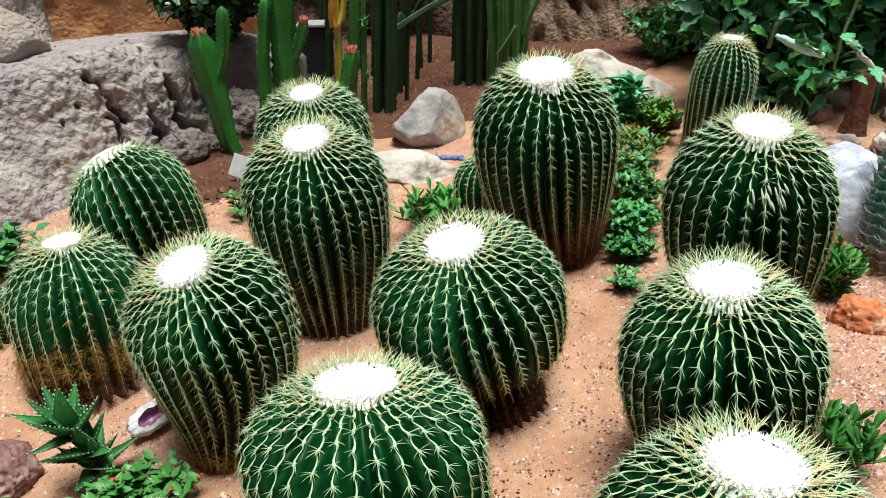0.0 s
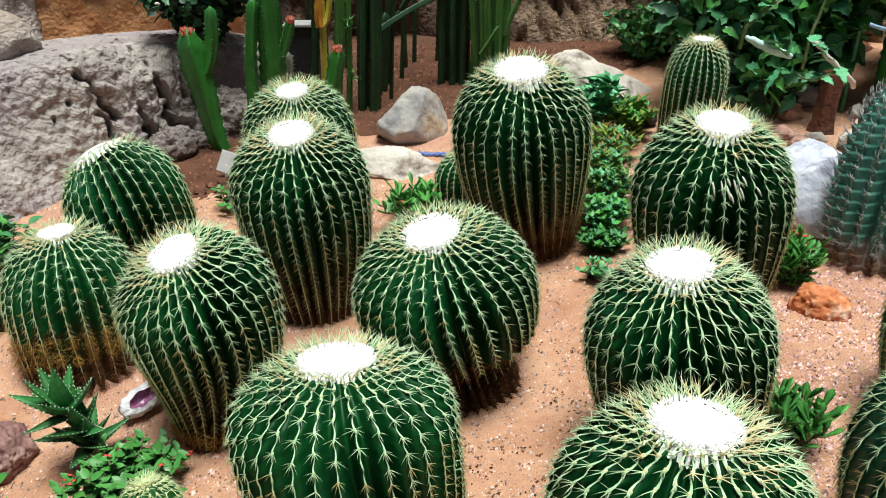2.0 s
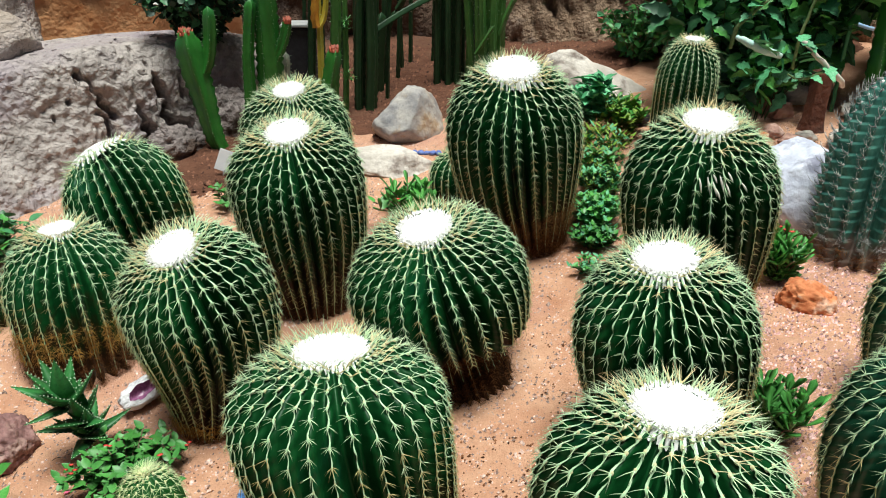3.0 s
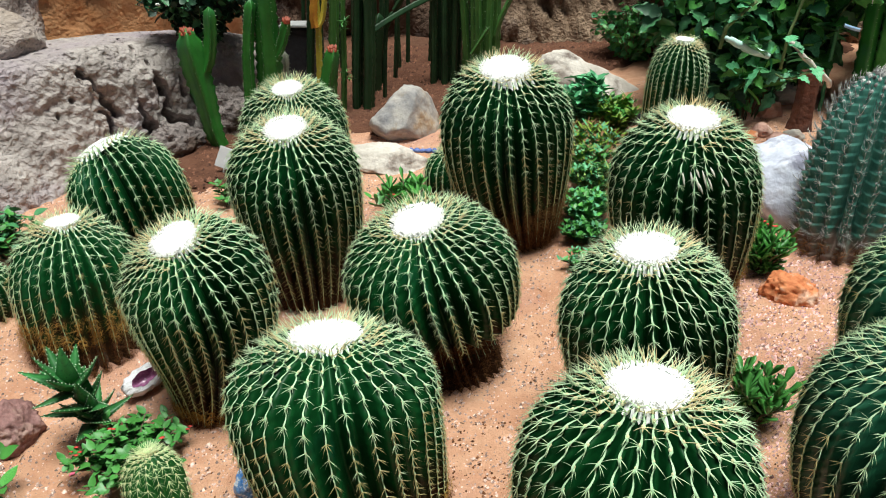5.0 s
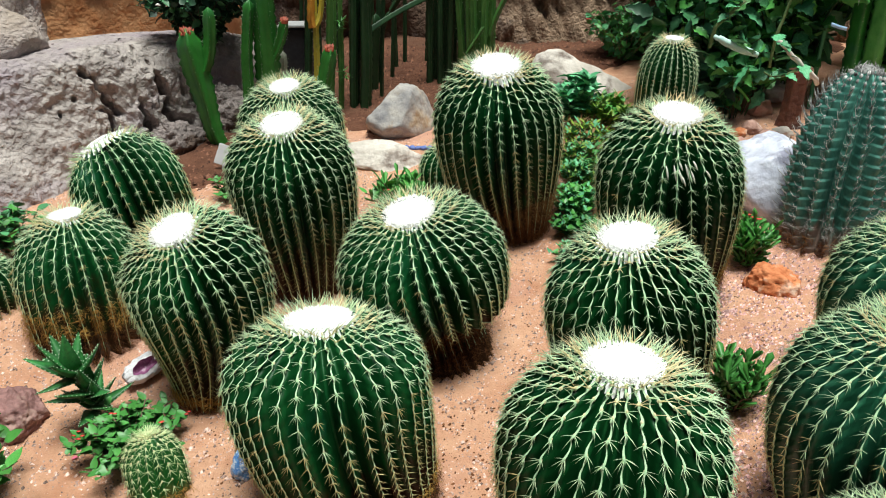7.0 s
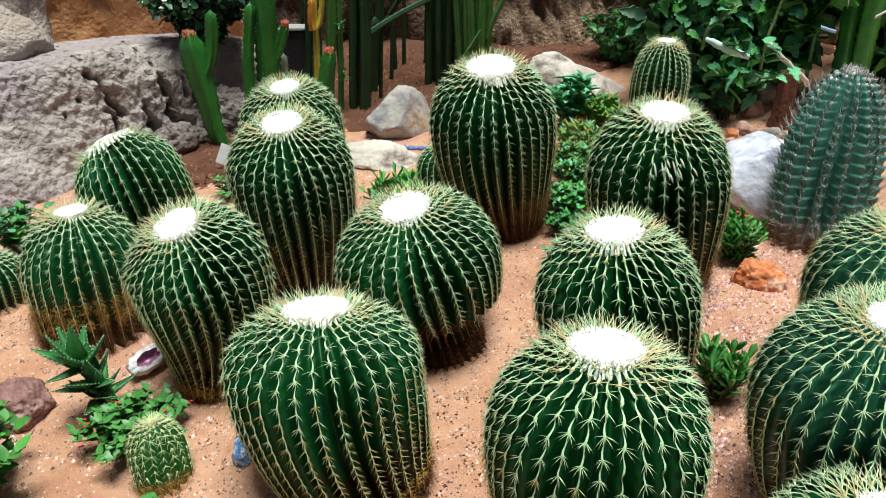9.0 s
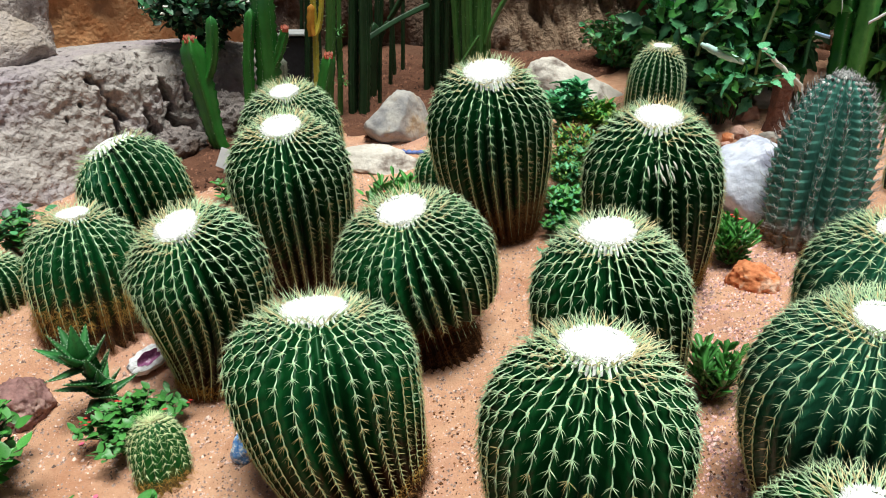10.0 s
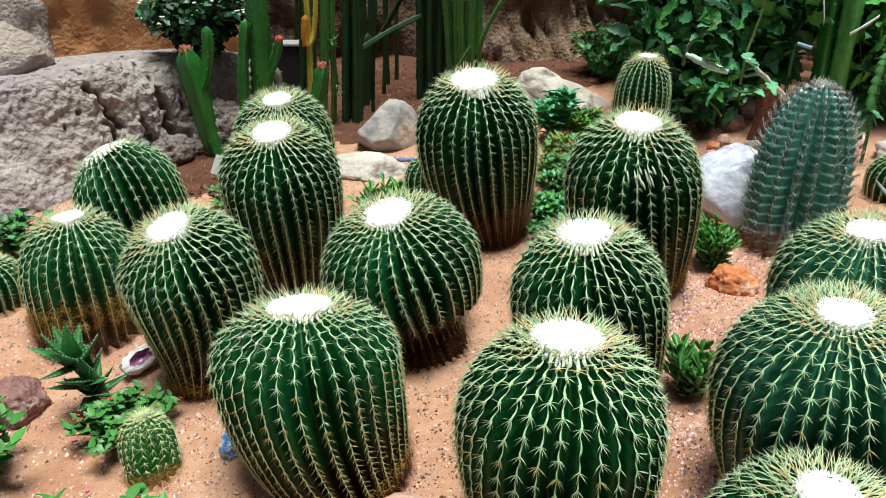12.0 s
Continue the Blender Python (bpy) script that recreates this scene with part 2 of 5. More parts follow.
def np_mesh(name, verts, quads=(), tris=(), material=None, smooth=True):
    me = bpy.data.meshes.new(name)
    v = np.asarray(verts, float).reshape(-1, 3)
    q = np.asarray(quads, int).reshape(-1, 4)
    t = np.asarray(tris, int).reshape(-1, 3)
    me.vertices.add(len(v))
    me.vertices.foreach_set("co", v.ravel())
    me.loops.add(q.size + t.size)
    me.loops.foreach_set("vertex_index", np.concatenate([q.ravel(), t.ravel()]))
    me.polygons.add(len(q) + len(t))
    starts = np.concatenate([np.arange(len(q)) * 4, q.size + np.arange(len(t)) * 3])
    me.polygons.foreach_set("loop_start", starts)
    me.update(calc_edges=True)
    me.validate()
    if smooth:
        me.polygons.foreach_set("use_smooth", np.ones(len(me.polygons), bool))
    if material:
        me.materials.append(material)
    return me


def put(name, me, parent=None, m=None, label=""):
    ob = new(name, me)
    if parent:
        ob.parent = parent
    if m is not None:
        ob.matrix_basis = m
    return tagged(ob, label)


def thing(name, at, label, category, group=""):
    ob = new(name)
    ob.empty_display_size = 0.05
    ob.location = at
    return tagged(ob, label, category, group)


def grid_faces(rows, cols, closed):
    """Quads of a rows x cols grid of vertices, closed round the columns or not."""
    i = np.arange(rows - 1)[:, None]
    j = np.arange(cols if closed else cols - 1)[None, :]
    k = (j + 1) % cols
    return np.stack([i * cols + j, i * cols + k, (i + 1) * cols + k, (i + 1) * cols + j], -1).reshape(-1, 4)


def unit(v):
    return v / np.maximum(np.linalg.norm(v, axis=-1, keepdims=True), 1e-9)


def cones(base, way, length, width, droop=None, bend=0.25):
    """Curved tapered three-sided spikes: vertices, quads and triangles."""
    base, way = np.asarray(base, float), unit(np.asarray(way, float))
    n = len(base)
    length, width = np.broadcast_to(length, n)[:, None], np.broadcast_to(width, n)[:, None]
    side = unit(np.cross(way, np.where(np.abs(way[:, 2:3]) < 0.9, (0.0, 0.0, 1.0), (1.0, 0.0, 0.0))))
    other = np.cross(way, side)
    droop = np.zeros((n, 3)) if droop is None else droop
    mid = base + way * length * 0.5
    tip = mid + unit(way + droop * bend) * length * 0.5
    rings = []
    for c, w in ((base, 1.0), (mid, 0.7)):
        for a in (0, 2.0944, 4.18879):
            rings.append(c + (side * math.cos(a) + other * math.sin(a)) * width * w * 0.5)
    v = np.stack(rings + [tip], 1)
    o = (np.arange(n) * 7)[:, None, None]
    q = np.array([[0, 1, 4, 3], [1, 2, 5, 4], [2, 0, 3, 5]])[None] + o
    t = np.array([[3, 4, 6], [4, 5, 6], [5, 3, 6]])[None] + o
    return v.reshape(-1, 3), q.reshape(-1, 4), t.reshape(-1, 3)


def needles(base, way, length, width):
    """Straight three-sided needles: vertices, no quads, triangles."""
    base, way = np.asarray(base, float), unit(np.asarray(way, float))
    n = len(base)
    length, width = np.broadcast_to(length, n)[:, None], np.broadcast_to(width, n)[:, None]
    side = unit(np.cross(way, np.where(np.abs(way[:, 2:3]) < 0.9, (0.0, 0.0, 1.0), (1.0, 0.0, 0.0))))
    other = np.cross(way, side)
    ring = [base + (side * math.cos(a) + other * math.sin(a)) * width * 0.5 for a in (0, 2.0944, 4.18879)]
    v = np.stack(ring + [base + way * length], 1)
    t = np.array([[0, 1, 3], [1, 2, 3], [2, 0, 3]])[None] + (np.arange(n) * 4)[:, None, None]
    return v.reshape(-1, 3), np.zeros((0, 4), int), t.reshape(-1, 3)


def lumps(c, out, along, long, wide, high):
    """Small rounded felt pads: flattened domes with their long side along one way."""
    out, along = unit(out), unit(along)
    side = np.cross(out, along)
    n = len(c)
    long, wide, high = (np.broadcast_to(k, n)[:, None] for k in (long, wide, high))
    a = np.arange(6) * np.pi / 3
    low = [c + along * long * math.cos(k) * 0.5 + side * wide * math.sin(k) * 0.5 - out * high * 0.3 for k in a]
    mid = [c + along * long * math.cos(k) * 0.40 + side * wide * math.sin(k) * 0.40 + out * high * 0.6 for k in a]
    v = np.stack(low + mid + [c + out * high], 1)
    o = (np.arange(n) * 13)[:, None, None]
    j = np.arange(6)
    k = (j + 1) % 6
    q = np.stack([j, k, k + 6, j + 6], 1)[None] + o
    t = np.stack([j + 6, k + 6, np.full(6, 12)], 1)[None] + o
    return v.reshape(-1, 3), q.reshape(-1, 4), t.reshape(-1, 3)


def joined(pieces):
    vs, qs, ts, o = [], [], [], 0
    for v, q, t in pieces:
        vs.append(np.asarray(v, float).reshape(-1, 3))
        qs.append(np.asarray(q, int).reshape(-1, 4) + o)
        ts.append(np.asarray(t, int).reshape(-1, 3) + o)
        o += len(vs[-1])
    return np.concatenate(vs), np.concatenate(qs), np.concatenate(ts)


def tube(points, radii, sides=8):
    """A swept tube along points, closed at both ends: vertices, quads, triangles."""
    p = np.asarray(points, float)
    r = np.broadcast_to(radii, len(p))
    d = unit(np.gradient(p, axis=0))
    ref = np.array((1.0, 0.0, 0.0)) if abs(d[0, 0]) < 0.8 else np.array((0.0, 1.0, 0.0))
    e1 = unit(ref - d * (d @ ref)[:, None])
    e2 = np.cross(d, e1)
    a = np.arange(sides) * 2 * np.pi / sides
    ring = p[:, None] + r[:, None, None] * (e1[:, None] * np.cos(a)[None, :, None] + e2[:, None] * np.sin(a)[None, :, None])
    v = np.concatenate([ring.reshape(-1, 3), p[:1], p[-1:]])
    n = len(p) * sides
    j = np.arange(sides)
    k = (j + 1) % sides
    t = np.concatenate([np.stack([k, j, np.full(sides, n)], 1), np.stack([n - sides + j, n - sides + k, np.full(sides, n + 1)], 1)])
    return v, grid_faces(len(p), sides, True), t


def bezier(p0, p1, p2, n):
    s = np.linspace(0, 1, n)[:, None]
    return (1 - s) ** 2 * np.array(p0) + 2 * s * (1 - s) * np.array(p1) + s ** 2 * np.array(p2)


def ground_z(x, y):
    """Height of the sand: a gentle bank that rises to the back and to one side."""
    yy, xx = np.clip(y, -2.0, 6.5), np.clip(x, -2.6, 2.8)
    return (-0.137 + 0.0566 * xx + 0.0663 * yy + 0.012 * np.sin(2.3 * xx + 1.0) * np.cos(1.9 * yy)
            - 0.075 * np.exp(-((xx + 1.25) / 0.55) ** 2 - ((yy - 1.6) / 0.45) ** 2) + 0.005 * np.sin(7.1 * xx + 3.0 * yy) + 0.004 * np.sin(5.3 * yy - 6.1 * xx))


def on_ground(x, y, sink=0.0):
    return (x, y, float(ground_z(x, y)) - sink)


# ---- ground ----
far = np.array([2.0, 4.0, 8.0, 20.0, 60.0])
gx = np.concatenate([-3.0 - far[::-1], np.arange(-3.0, 3.6, 0.03), 3.6 + far])
gy = np.concatenate([-1.5 - far[::-1], np.arange(-1.5, 0.5, 0.1), np.arange(0.5, 6.6, 0.03), 6.6 + far])
GX, GY = np.meshgrid(gx, gy)
rng = np.random.default_rng(5)
GZ = ground_z(GX, GY) + np.where((np.abs(GX) < 3.5) & (GY > 0) & (GY < 6.5), rng.normal(0, 0.0022, GX.shape), 0)
ground = put("ground", np_mesh("ground", np.stack([GX, GY, GZ], -1), grid_faces(len(gy), len(gx), False), (), SAND))
tagged(ground, "pinkish orange coarse sand bed with small bumps", "ground", kind="structure")


def scatter_grit(count, seed, xs=(-2.0, 2.4), ys=(0.85, 3.6), big=1.0, material=GRIT):
    r = np.random.default_rng(seed)
    x, y = r.uniform(*xs, count), ys[0] + ys[1] * r.random(count) ** 1.3
    s = r.uniform(0.0016, 0.0042, count) * np.where(r.random(count) < 0.03, 1.8, 1.0) * big
    z = ground_z(x, y) + s * 0.25
    c = np.stack([x, y, z], 1)
    lump = np.array([(1, 0, -0.4), (0, 1, -0.4), (-1, 0, -0.4), (0, -1, -0.4), (0.2, 0.1, 0.7)], float)
    v = c[:, None] + lump[None] * s[:, None, None] * r.uniform(0.6, 1.4, (count, 5, 1))
    t = np.array([(0, 1, 4), (1, 2, 4), (2, 3, 4), (3, 0, 4)])[None] + (np.arange(count) * 5)[:, None, None]
    return np_mesh("gravel", v.reshape(-1, 3), (), t.reshape(-1, 3), material, smooth=False)


tagged(put("gravel", scatter_grit(13000, 8, (0.75, 1.75), (0.8, 1.6), 1.7, PINK_GRIT)), "coarser pinkish gravel on the sand between the cacti", "gravel", kind="stuff")
tagged(put("gravel", scatter_grit(17000, 9, (-1.9, 1.2), (0.85, 2.4), 1.55)), "coarser pale and rusty grains strewn on the sand", "gravel", kind="stuff")
tagged(put("gravel", scatter_grit(60000, 7)), "scattered pale and dark grit lying on the sand", "gravel", kind="stuff")

LITTER = mat("dark_litter", (0.035, 0.014, 0.008), (0.20, 0.085, 0.04), 60, 0.9, 0, 1, island=0.6, spec=0.1)
for n, seed, xs, ys, big in ((330, 11, (0.12, 0.34), (1.0, 0.55), 1.4), (160, 12, (0.36, 0.62), (1.5, 0.5), 1.2), (420, 13, (0.78, 1.25), (1.0, 1.0), 1.2), (120, 14, (-0.62, -0.40), (1.2, 0.5), 1.1)):
    tagged(put("litter", scatter_grit(n, seed, xs, ys, big, LITTER)), "dark brown crumbs and fallen spine bits on the sand", "litter", kind="stuff")

# ---- barrel cacti ----


def barrel(at, cap, radius, cap_r, ribs=30, nod=(0.0, -0.15), wide=0.68, foot=0.6, woody=0.18, label="", seed=0, skin=SKIN, spine=SPINE,
           dry=DRY_SPINE, step=0.036, spine_len=0.034, spine_w=0.0030, depth=0.30, wool=True, name="barrel_cactus", group="barrel cacti", top_p=2.4,
           scars=(), spread=None, chin_h=0.006, neck=None, sink=0.07, shag=2, zig=0.045):
    """A ribbed barrel cactus whose axis bends from its foot on the ground to the middle of its crown."""
    r = np.random.default_rng(seed + 100)
    ob = thing(name, at, label, "cactus", group)
    foot_p, top = np.array((0, 0, -sink)), np.array(cap) - np.array(at)
    tall = np.linalg.norm(top - foot_p)
    lean = unit(np.array((nod[0], nod[1], 1.0)))
    ctrl = top - lean * tall * 0.55
    a = np.linspace(0, 1, 500)
    rad = np.where(a < wide, foot + (1 - foot) * np.sin(np.pi / 2 * np.clip(a / wide, 0, 1)) ** 0.9,
                   np.clip(1 - np.clip((a - wide) / (1.0 - wide), 0, 1) ** top_p, 0, 1) ** (1 / 2.1)) * radius
    if neck:
        over = np.clip((a - neck[0]) / 0.05 + 0.5, 0, 1)
        rad = rad * over + radius * (neck[1] + 0.04 * np.cos(9 * a)) * (1 - over)
    keep = (a < wide) | (rad > cap_r * 0.8)
    a, rad = a[keep], rad[keep]
    arc = np.concatenate([[0], np.cumsum(np.hypot(np.diff(a) * tall, np.diff(rad)))])
    total = arc[-1]

    def surface(s, th, rib_cut):
        aa, rr = np.interp(s, arc, a), np.interp(s, arc, rad)
        k = aa[..., None]
        c = (1 - k) ** 2 * foot_p + 2 * k * (1 - k) * ctrl + k ** 2 * top
        d = unit(2 * (1 - k) * (ctrl - foot_p) + 2 * k * (top - ctrl))
        e1 = unit(np.array((1.0, 0, 0)) - d * d[..., :1])
        e2 = np.cross(d, e1)
        wob = 1 + 0.02 * np.sin(3 * th + seed) * np.sin(4 * aa + seed) + 0.012 * np.sin(5 * th + 2 * seed + 6 * aa)
        rr = rr * wob * (1 - rib_cut)
        return c + (e1 * np.cos(th)[..., None] + e2 * np.sin(th)[..., None]) * rr[..., None]

    def sway(s, ph, k):
        """How far a rib edge strays sideways between its areoles, in rib widths."""
        up = np.clip(1 - (total - s) / (0.34 * total), 0, 1)
        return (0.012 + zig * up) * np.sin(2 * np.pi * ph) * (k % 2 * 2 - 1) if wool else 0 * s

    # areoles stand widest apart on the shoulder and crowd towards the foot
    marks = [total - 0.004]
    while marks[-1] > 0.012:
        done = (total - marks[-1]) / total
        marks.append(marks[-1] - step * (np.interp(done, (0, 0.12, 0.32, 0.5, 0.8), (0.72, 1.00, 0.82, 0.60, 0.50)) if wool else 0.58 + 0.45 * min(1, done * 2.2)))
    marks = np.array(marks[:-1])
    shift = (r.uniform(-0.15, 0.15, ribs) + 0.25 * (np.arange(ribs) % 2 * 2 - 1)) * step
    if chin_h > 0.02:
        shift = r.uniform(-0.5, 0.5, ribs) * step
    rib_turn = r.normal(0, 0.05, ribs)
    per, rows = (6, 110) if chin_h < 0.02 and radius > 0.16 else (8, 190) if radius > 0.16 else (6, 60)
    cols = ribs * per
    s = np.linspace(0, total, rows)[:, None] * np.ones((1, cols))
    j = np.arange(cols)
    rib = j // per
    crest = 1 - np.abs(np.sin(np.pi * ((j % per) / per)))
    crest = crest ** 0.85 if chin_h < 0.02 else np.abs(np.cos(np.pi * (j % per) / per)) ** 0.9
    flank = crest ** 0.7 if chin_h > 0.02 else crest
    twist = 0.10 * math.sin(seed * 1.7)
    chin_up = 8.0 if chin_h < 0.02 else 0.3
    base_th = 2 * np.pi / ribs * (j / per + np.where(j % per == 0, rib_turn[rib], 0))
    near_top = np.clip(1.4 - 0.4 * (total - s) / (0.22 * total), 1, 1.4)
    ph = np.interp(s - shift[rib][None, :] * np.clip((total - s) / (0.3 * total), 0.75, 1), marks[::-1], np.arange(len(marks))[::-1])
    chin = np.cos(2 * np.pi * ph) if chin_h < 0.02 else 1 - 2 * (ph - np.floor(ph)) ** 1.2
    th = base_th[None, :] + twist * (s / total) ** 2 + 2 * np.pi / ribs * sway(s, ph, rib[None, :]) * crest[None, :] ** 2
    cut = depth * near_top * np.clip(np.interp(s, arc, a) / 0.22, 0.3, 1) * np.interp(s / total, (0.2, 0.6), (1.3, 1.0)) * (1 - crest[None, :]) - chin_h * chin * flank[None, :] ** 2 * (1 + chin_up * np.clip(1 - (total - s) / (0.35 * total), 0, 1))
    v = surface(s, th, cut)
    # reaches above the corky foot, so lower-body shade is in the skin colour too
    age_shade = 1 - np.interp(s, arc, a) / max(woody, 0.40 if wool else 1e-3) * 0.5
    age_shade = np.clip(age_shade, 0, 1).ravel()
    split = max(2, int(np.searchsorted(s[:, 0], np.interp(woody * 0.55, a, arc))))
    quads = grid_faces(rows, cols, True)
    for part_name, lo, hi, lab in (("woody_base", 0, split + 1, "brown corky base"), ("body", split, rows, "")):
        me = np_mesh(part_name, v[lo:hi].reshape(-1, 3), grid_faces(hi - lo, cols, True), (), skin)
        at_age = me.attributes.new("age_shade", "FLOAT", "POINT")
        at_age.data.foreach_set("value", age_shade.reshape(rows, cols)[lo:hi].ravel())
        put(part_name, me, ob, label=lab)
    # spines
    S, R = np.meshgrid(marks, np.arange(ribs), indexing="ij")
    S = np.clip(S + shift[R] * np.clip((total - S) / (0.3 * total), 0.75, 1), 0.004, total - 0.002)
    TH = 2 * np.pi / ribs * (R + rib_turn[R]) + twist * (S / total) ** 2
    S, TH = S.ravel(), TH.ravel()
    ok = r.random(len(S)) > 0.02
    S, TH = S[ok], TH[ok]
    zero = np.zeros_like(S)
    P = surface(S, TH, zero - 0.004)
    down = unit(surface(S - 0.004, TH, zero) - P)
    side = unit(surface(S, TH + 0.02, zero) - surface(S, TH - 0.02, zero))
    out = unit(np.cross(side, down))
    out *= np.sign((out * (P - surface(S, TH, zero + 0.3))).sum(1))[:, None]
    top_near = np.clip(1 - (total - S) / (0.22 * total), 0, 1)
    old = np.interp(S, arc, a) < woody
    kinds = spread or [(0, 0.6, 1.1, 1.0), (34, 0.35, 1.05, 0.95), (-34, 0.35, 1.05, 0.95), (64, 0.40, 1.1, 0.95), (-64, 0.40, 1.1, 0.95), (95, 0.6, 0.85, 0.8), (-95, 0.6, 0.85, 0.8)]
    low = np.clip(1.25 - S / (0.60 * total), 0, 1) if spread is None else zero
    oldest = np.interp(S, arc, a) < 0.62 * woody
    got = {True: [], False: [], "crown": [], "oldest": [], "low": []}
    ripe = (r.random(len(S)) < 2.2 * low) & wool
    amber = (top_near > 0.66) & (r.random(len(S)) < 0.45) & wool
    for deg, lift, ln, fat in kinds:
        n = len(S)
        ang = np.radians(deg) + r.normal(0, 0.14, n)
        lf = lift * (1 + r.normal(0, 0.25, n)) + 0.75 * top_near ** 2 + (0.35 * np.interp(S / total, (0.3, 0.6), (0, 1)) if wool else 0)
        way = unit(down * np.cos(ang)[:, None] + side * np.sin(ang)[:, None] + out * lf[:, None])
        L = spine_len * ln * r.uniform(0.75, 1.2, n) * (1 + (0.80 if wool else 0.2 if spread is None else -0.45) * top_near) * (1 - 0.25 * low)
        for flag in (True, False):
            pick = (old == flag) & (r.random(n) > (0.0 if flag else 0.06 + (0.22 if abs(deg) < 60 else 0.60) * np.clip(top_near * 1.6, 0, 1) + (0.85 if abs(deg) in (0, 95) else 0.45 if abs(deg) == 34 else 0.05) * low + (0.15 if abs(deg) > 80 else 0)))
            if flag and pick.any():
                for again in range(shag):
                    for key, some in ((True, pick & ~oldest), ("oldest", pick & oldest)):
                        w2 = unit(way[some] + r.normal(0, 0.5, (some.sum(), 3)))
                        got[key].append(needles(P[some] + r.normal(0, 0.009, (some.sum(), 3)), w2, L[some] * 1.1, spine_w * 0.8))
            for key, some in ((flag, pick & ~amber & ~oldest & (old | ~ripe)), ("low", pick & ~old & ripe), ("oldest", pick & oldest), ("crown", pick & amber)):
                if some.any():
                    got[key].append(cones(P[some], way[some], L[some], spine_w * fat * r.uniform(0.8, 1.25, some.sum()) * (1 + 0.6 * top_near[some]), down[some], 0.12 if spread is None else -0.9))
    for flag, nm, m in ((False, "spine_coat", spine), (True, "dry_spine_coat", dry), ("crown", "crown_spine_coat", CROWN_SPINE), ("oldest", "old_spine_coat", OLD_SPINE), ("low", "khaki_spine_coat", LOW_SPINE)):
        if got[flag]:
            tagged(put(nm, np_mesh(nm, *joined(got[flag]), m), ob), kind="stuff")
    # felt pads under the spines
    live = ~old
    swell = 1.7 if name == "ribbed_cactus" else 1.0
    pads = lumps(P[live], out[live], down[live], (0.0070 + 0.007 * top_near[live]) * swell, (0.0045 + 0.0035 * top_near[live]) * swell, (0.003 + 0.002 * top_near[live]) * swell)
    tagged(put("areole_felt", np_mesh("areole_felt", *pads, AREOLE if name != "ribbed_cactus" else DARK_SPINE), ob), kind="stuff")
    # pale felt line along each rib edge
    if wool:
        ns = len(marks) * 4
        ss = np.linspace(0.35 * np.interp(woody, a, arc), total - 0.003, ns)[:, None] * np.ones((1, ribs))
        rr_i = np.arange(ribs)[None, :]
        pp = np.interp(ss - shift[rr_i] * np.clip((total - ss) / (0.3 * total), 0.75, 1), marks[::-1], np.arange(len(marks))[::-1])
        wave = np.cos(2 * np.pi * pp)
        lift = -chin_h * wave * (1 + chin_up * np.clip(1 - (total - ss) / (0.35 * total), 0, 1))
        tt = 2 * np.pi / ribs * (rr_i + rib_turn[rr_i] + sway(ss, pp, rr_i)) + twist * (ss / total) ** 2
        half = 0.0013 / radius * (1 + 0.35 * wave) * (1 + 0.9 * np.clip(1 - (total - ss) / (0.3 * total), 0, 1)) * radius / np.maximum(np.interp(ss, arc, rad), 0.3 * radius)
        strip = np.stack([surface(ss, tt - half, lift + 0.002), surface(ss, tt, lift - 0.0022 / radius), surface(ss, tt + half, lift + 0.002)], 2)
        f = grid_faces(ns, 3, False)
        strip = np.moveaxis(strip, 0, 1).reshape(ribs, ns * 3, 3)
        put("rib_edge", np_mesh("rib_edge", *joined([(strip[k], f, np.zeros((0, 3), int)) for k in range(ribs)]), RIB_EDGE), ob, label="pale felt along the rib edges")
        young = top_near > 0.90
        if young.any():
            tagged(put("wool_fringe", np_mesh("wool_fringe", *lumps(P[young], out[young], down[young], 0.015 * r.uniform(0.7, 1.2, young.sum()), 0.007, 0.005), WOOL), ob), kind="stuff")
    # woolly crown
    d = unit(top - ctrl)
    e1 = unit(np.array((1.0, 0, 0)) - d * d[0])
    e2 = np.cross(d, e1)
    if wool:
        nr, nc = 16, ribs * 6
        q = np.linspace(0, 1, nr)[1:, None]
        t = np.arange(nc)[None, :] * 2 * np.pi / nc
        reach = np.repeat(r.uniform(0.02, 0.24, ribs), 6)[None, :]
        tooth = 0.93 + reach * (0.5 + 0.5 * np.cos(ribs * t)) ** 1.3 * q ** 4 + 0.02 * r.normal(0, 1, (1, nc)) * q
        lump = r.normal(0, 0.012, (nr - 1, nc)) * q + 0.06 * np.sin(5 * t + seed) * q ** 2 * 0.5
        hgt = (0.26 * (1 - q ** 2) + lump - 0.24 * q ** 6) * cap_r
        rr = q * tooth * cap_r * 0.98
        body_top = top - d * (1 - a[-1]) * tall
        vv = body_top + (e1 * np.cos(t)[..., None] + e2 * np.sin(t)[..., None]) * rr[..., None] + d * hgt[..., None]
        mid = (body_top + d * 0.261 * cap_r)[None]
        vv = np.concatenate([vv.reshape(-1, 3), mid])
        f = grid_faces(nr - 1, nc, True)
        jj = np.arange(nc)
        tri = np.stack([np.full(nc, (nr - 1) * nc), (jj + 1) % nc, jj], 1)
        n = 420
        pt, pq = r.uniform(0, 2 * np.pi, n), np.sqrt(r.uniform(0.45, 0.72, n))
        pb = body_top + (e1 * np.cos(pt)[:, None] + e2 * np.sin(pt)[:, None]) * (pq * cap_r)[:, None] + d * (cap_r * (0.20 * (1 - pq ** 2) - 0.02))[:, None]
        pw = (e1 * np.cos(pt)[:, None] + e2 * np.sin(pt)[:, None]) * (pq ** 2)[:, None] * 1.5 + d * 0.9 + r.normal(0, 0.3, (n, 3))
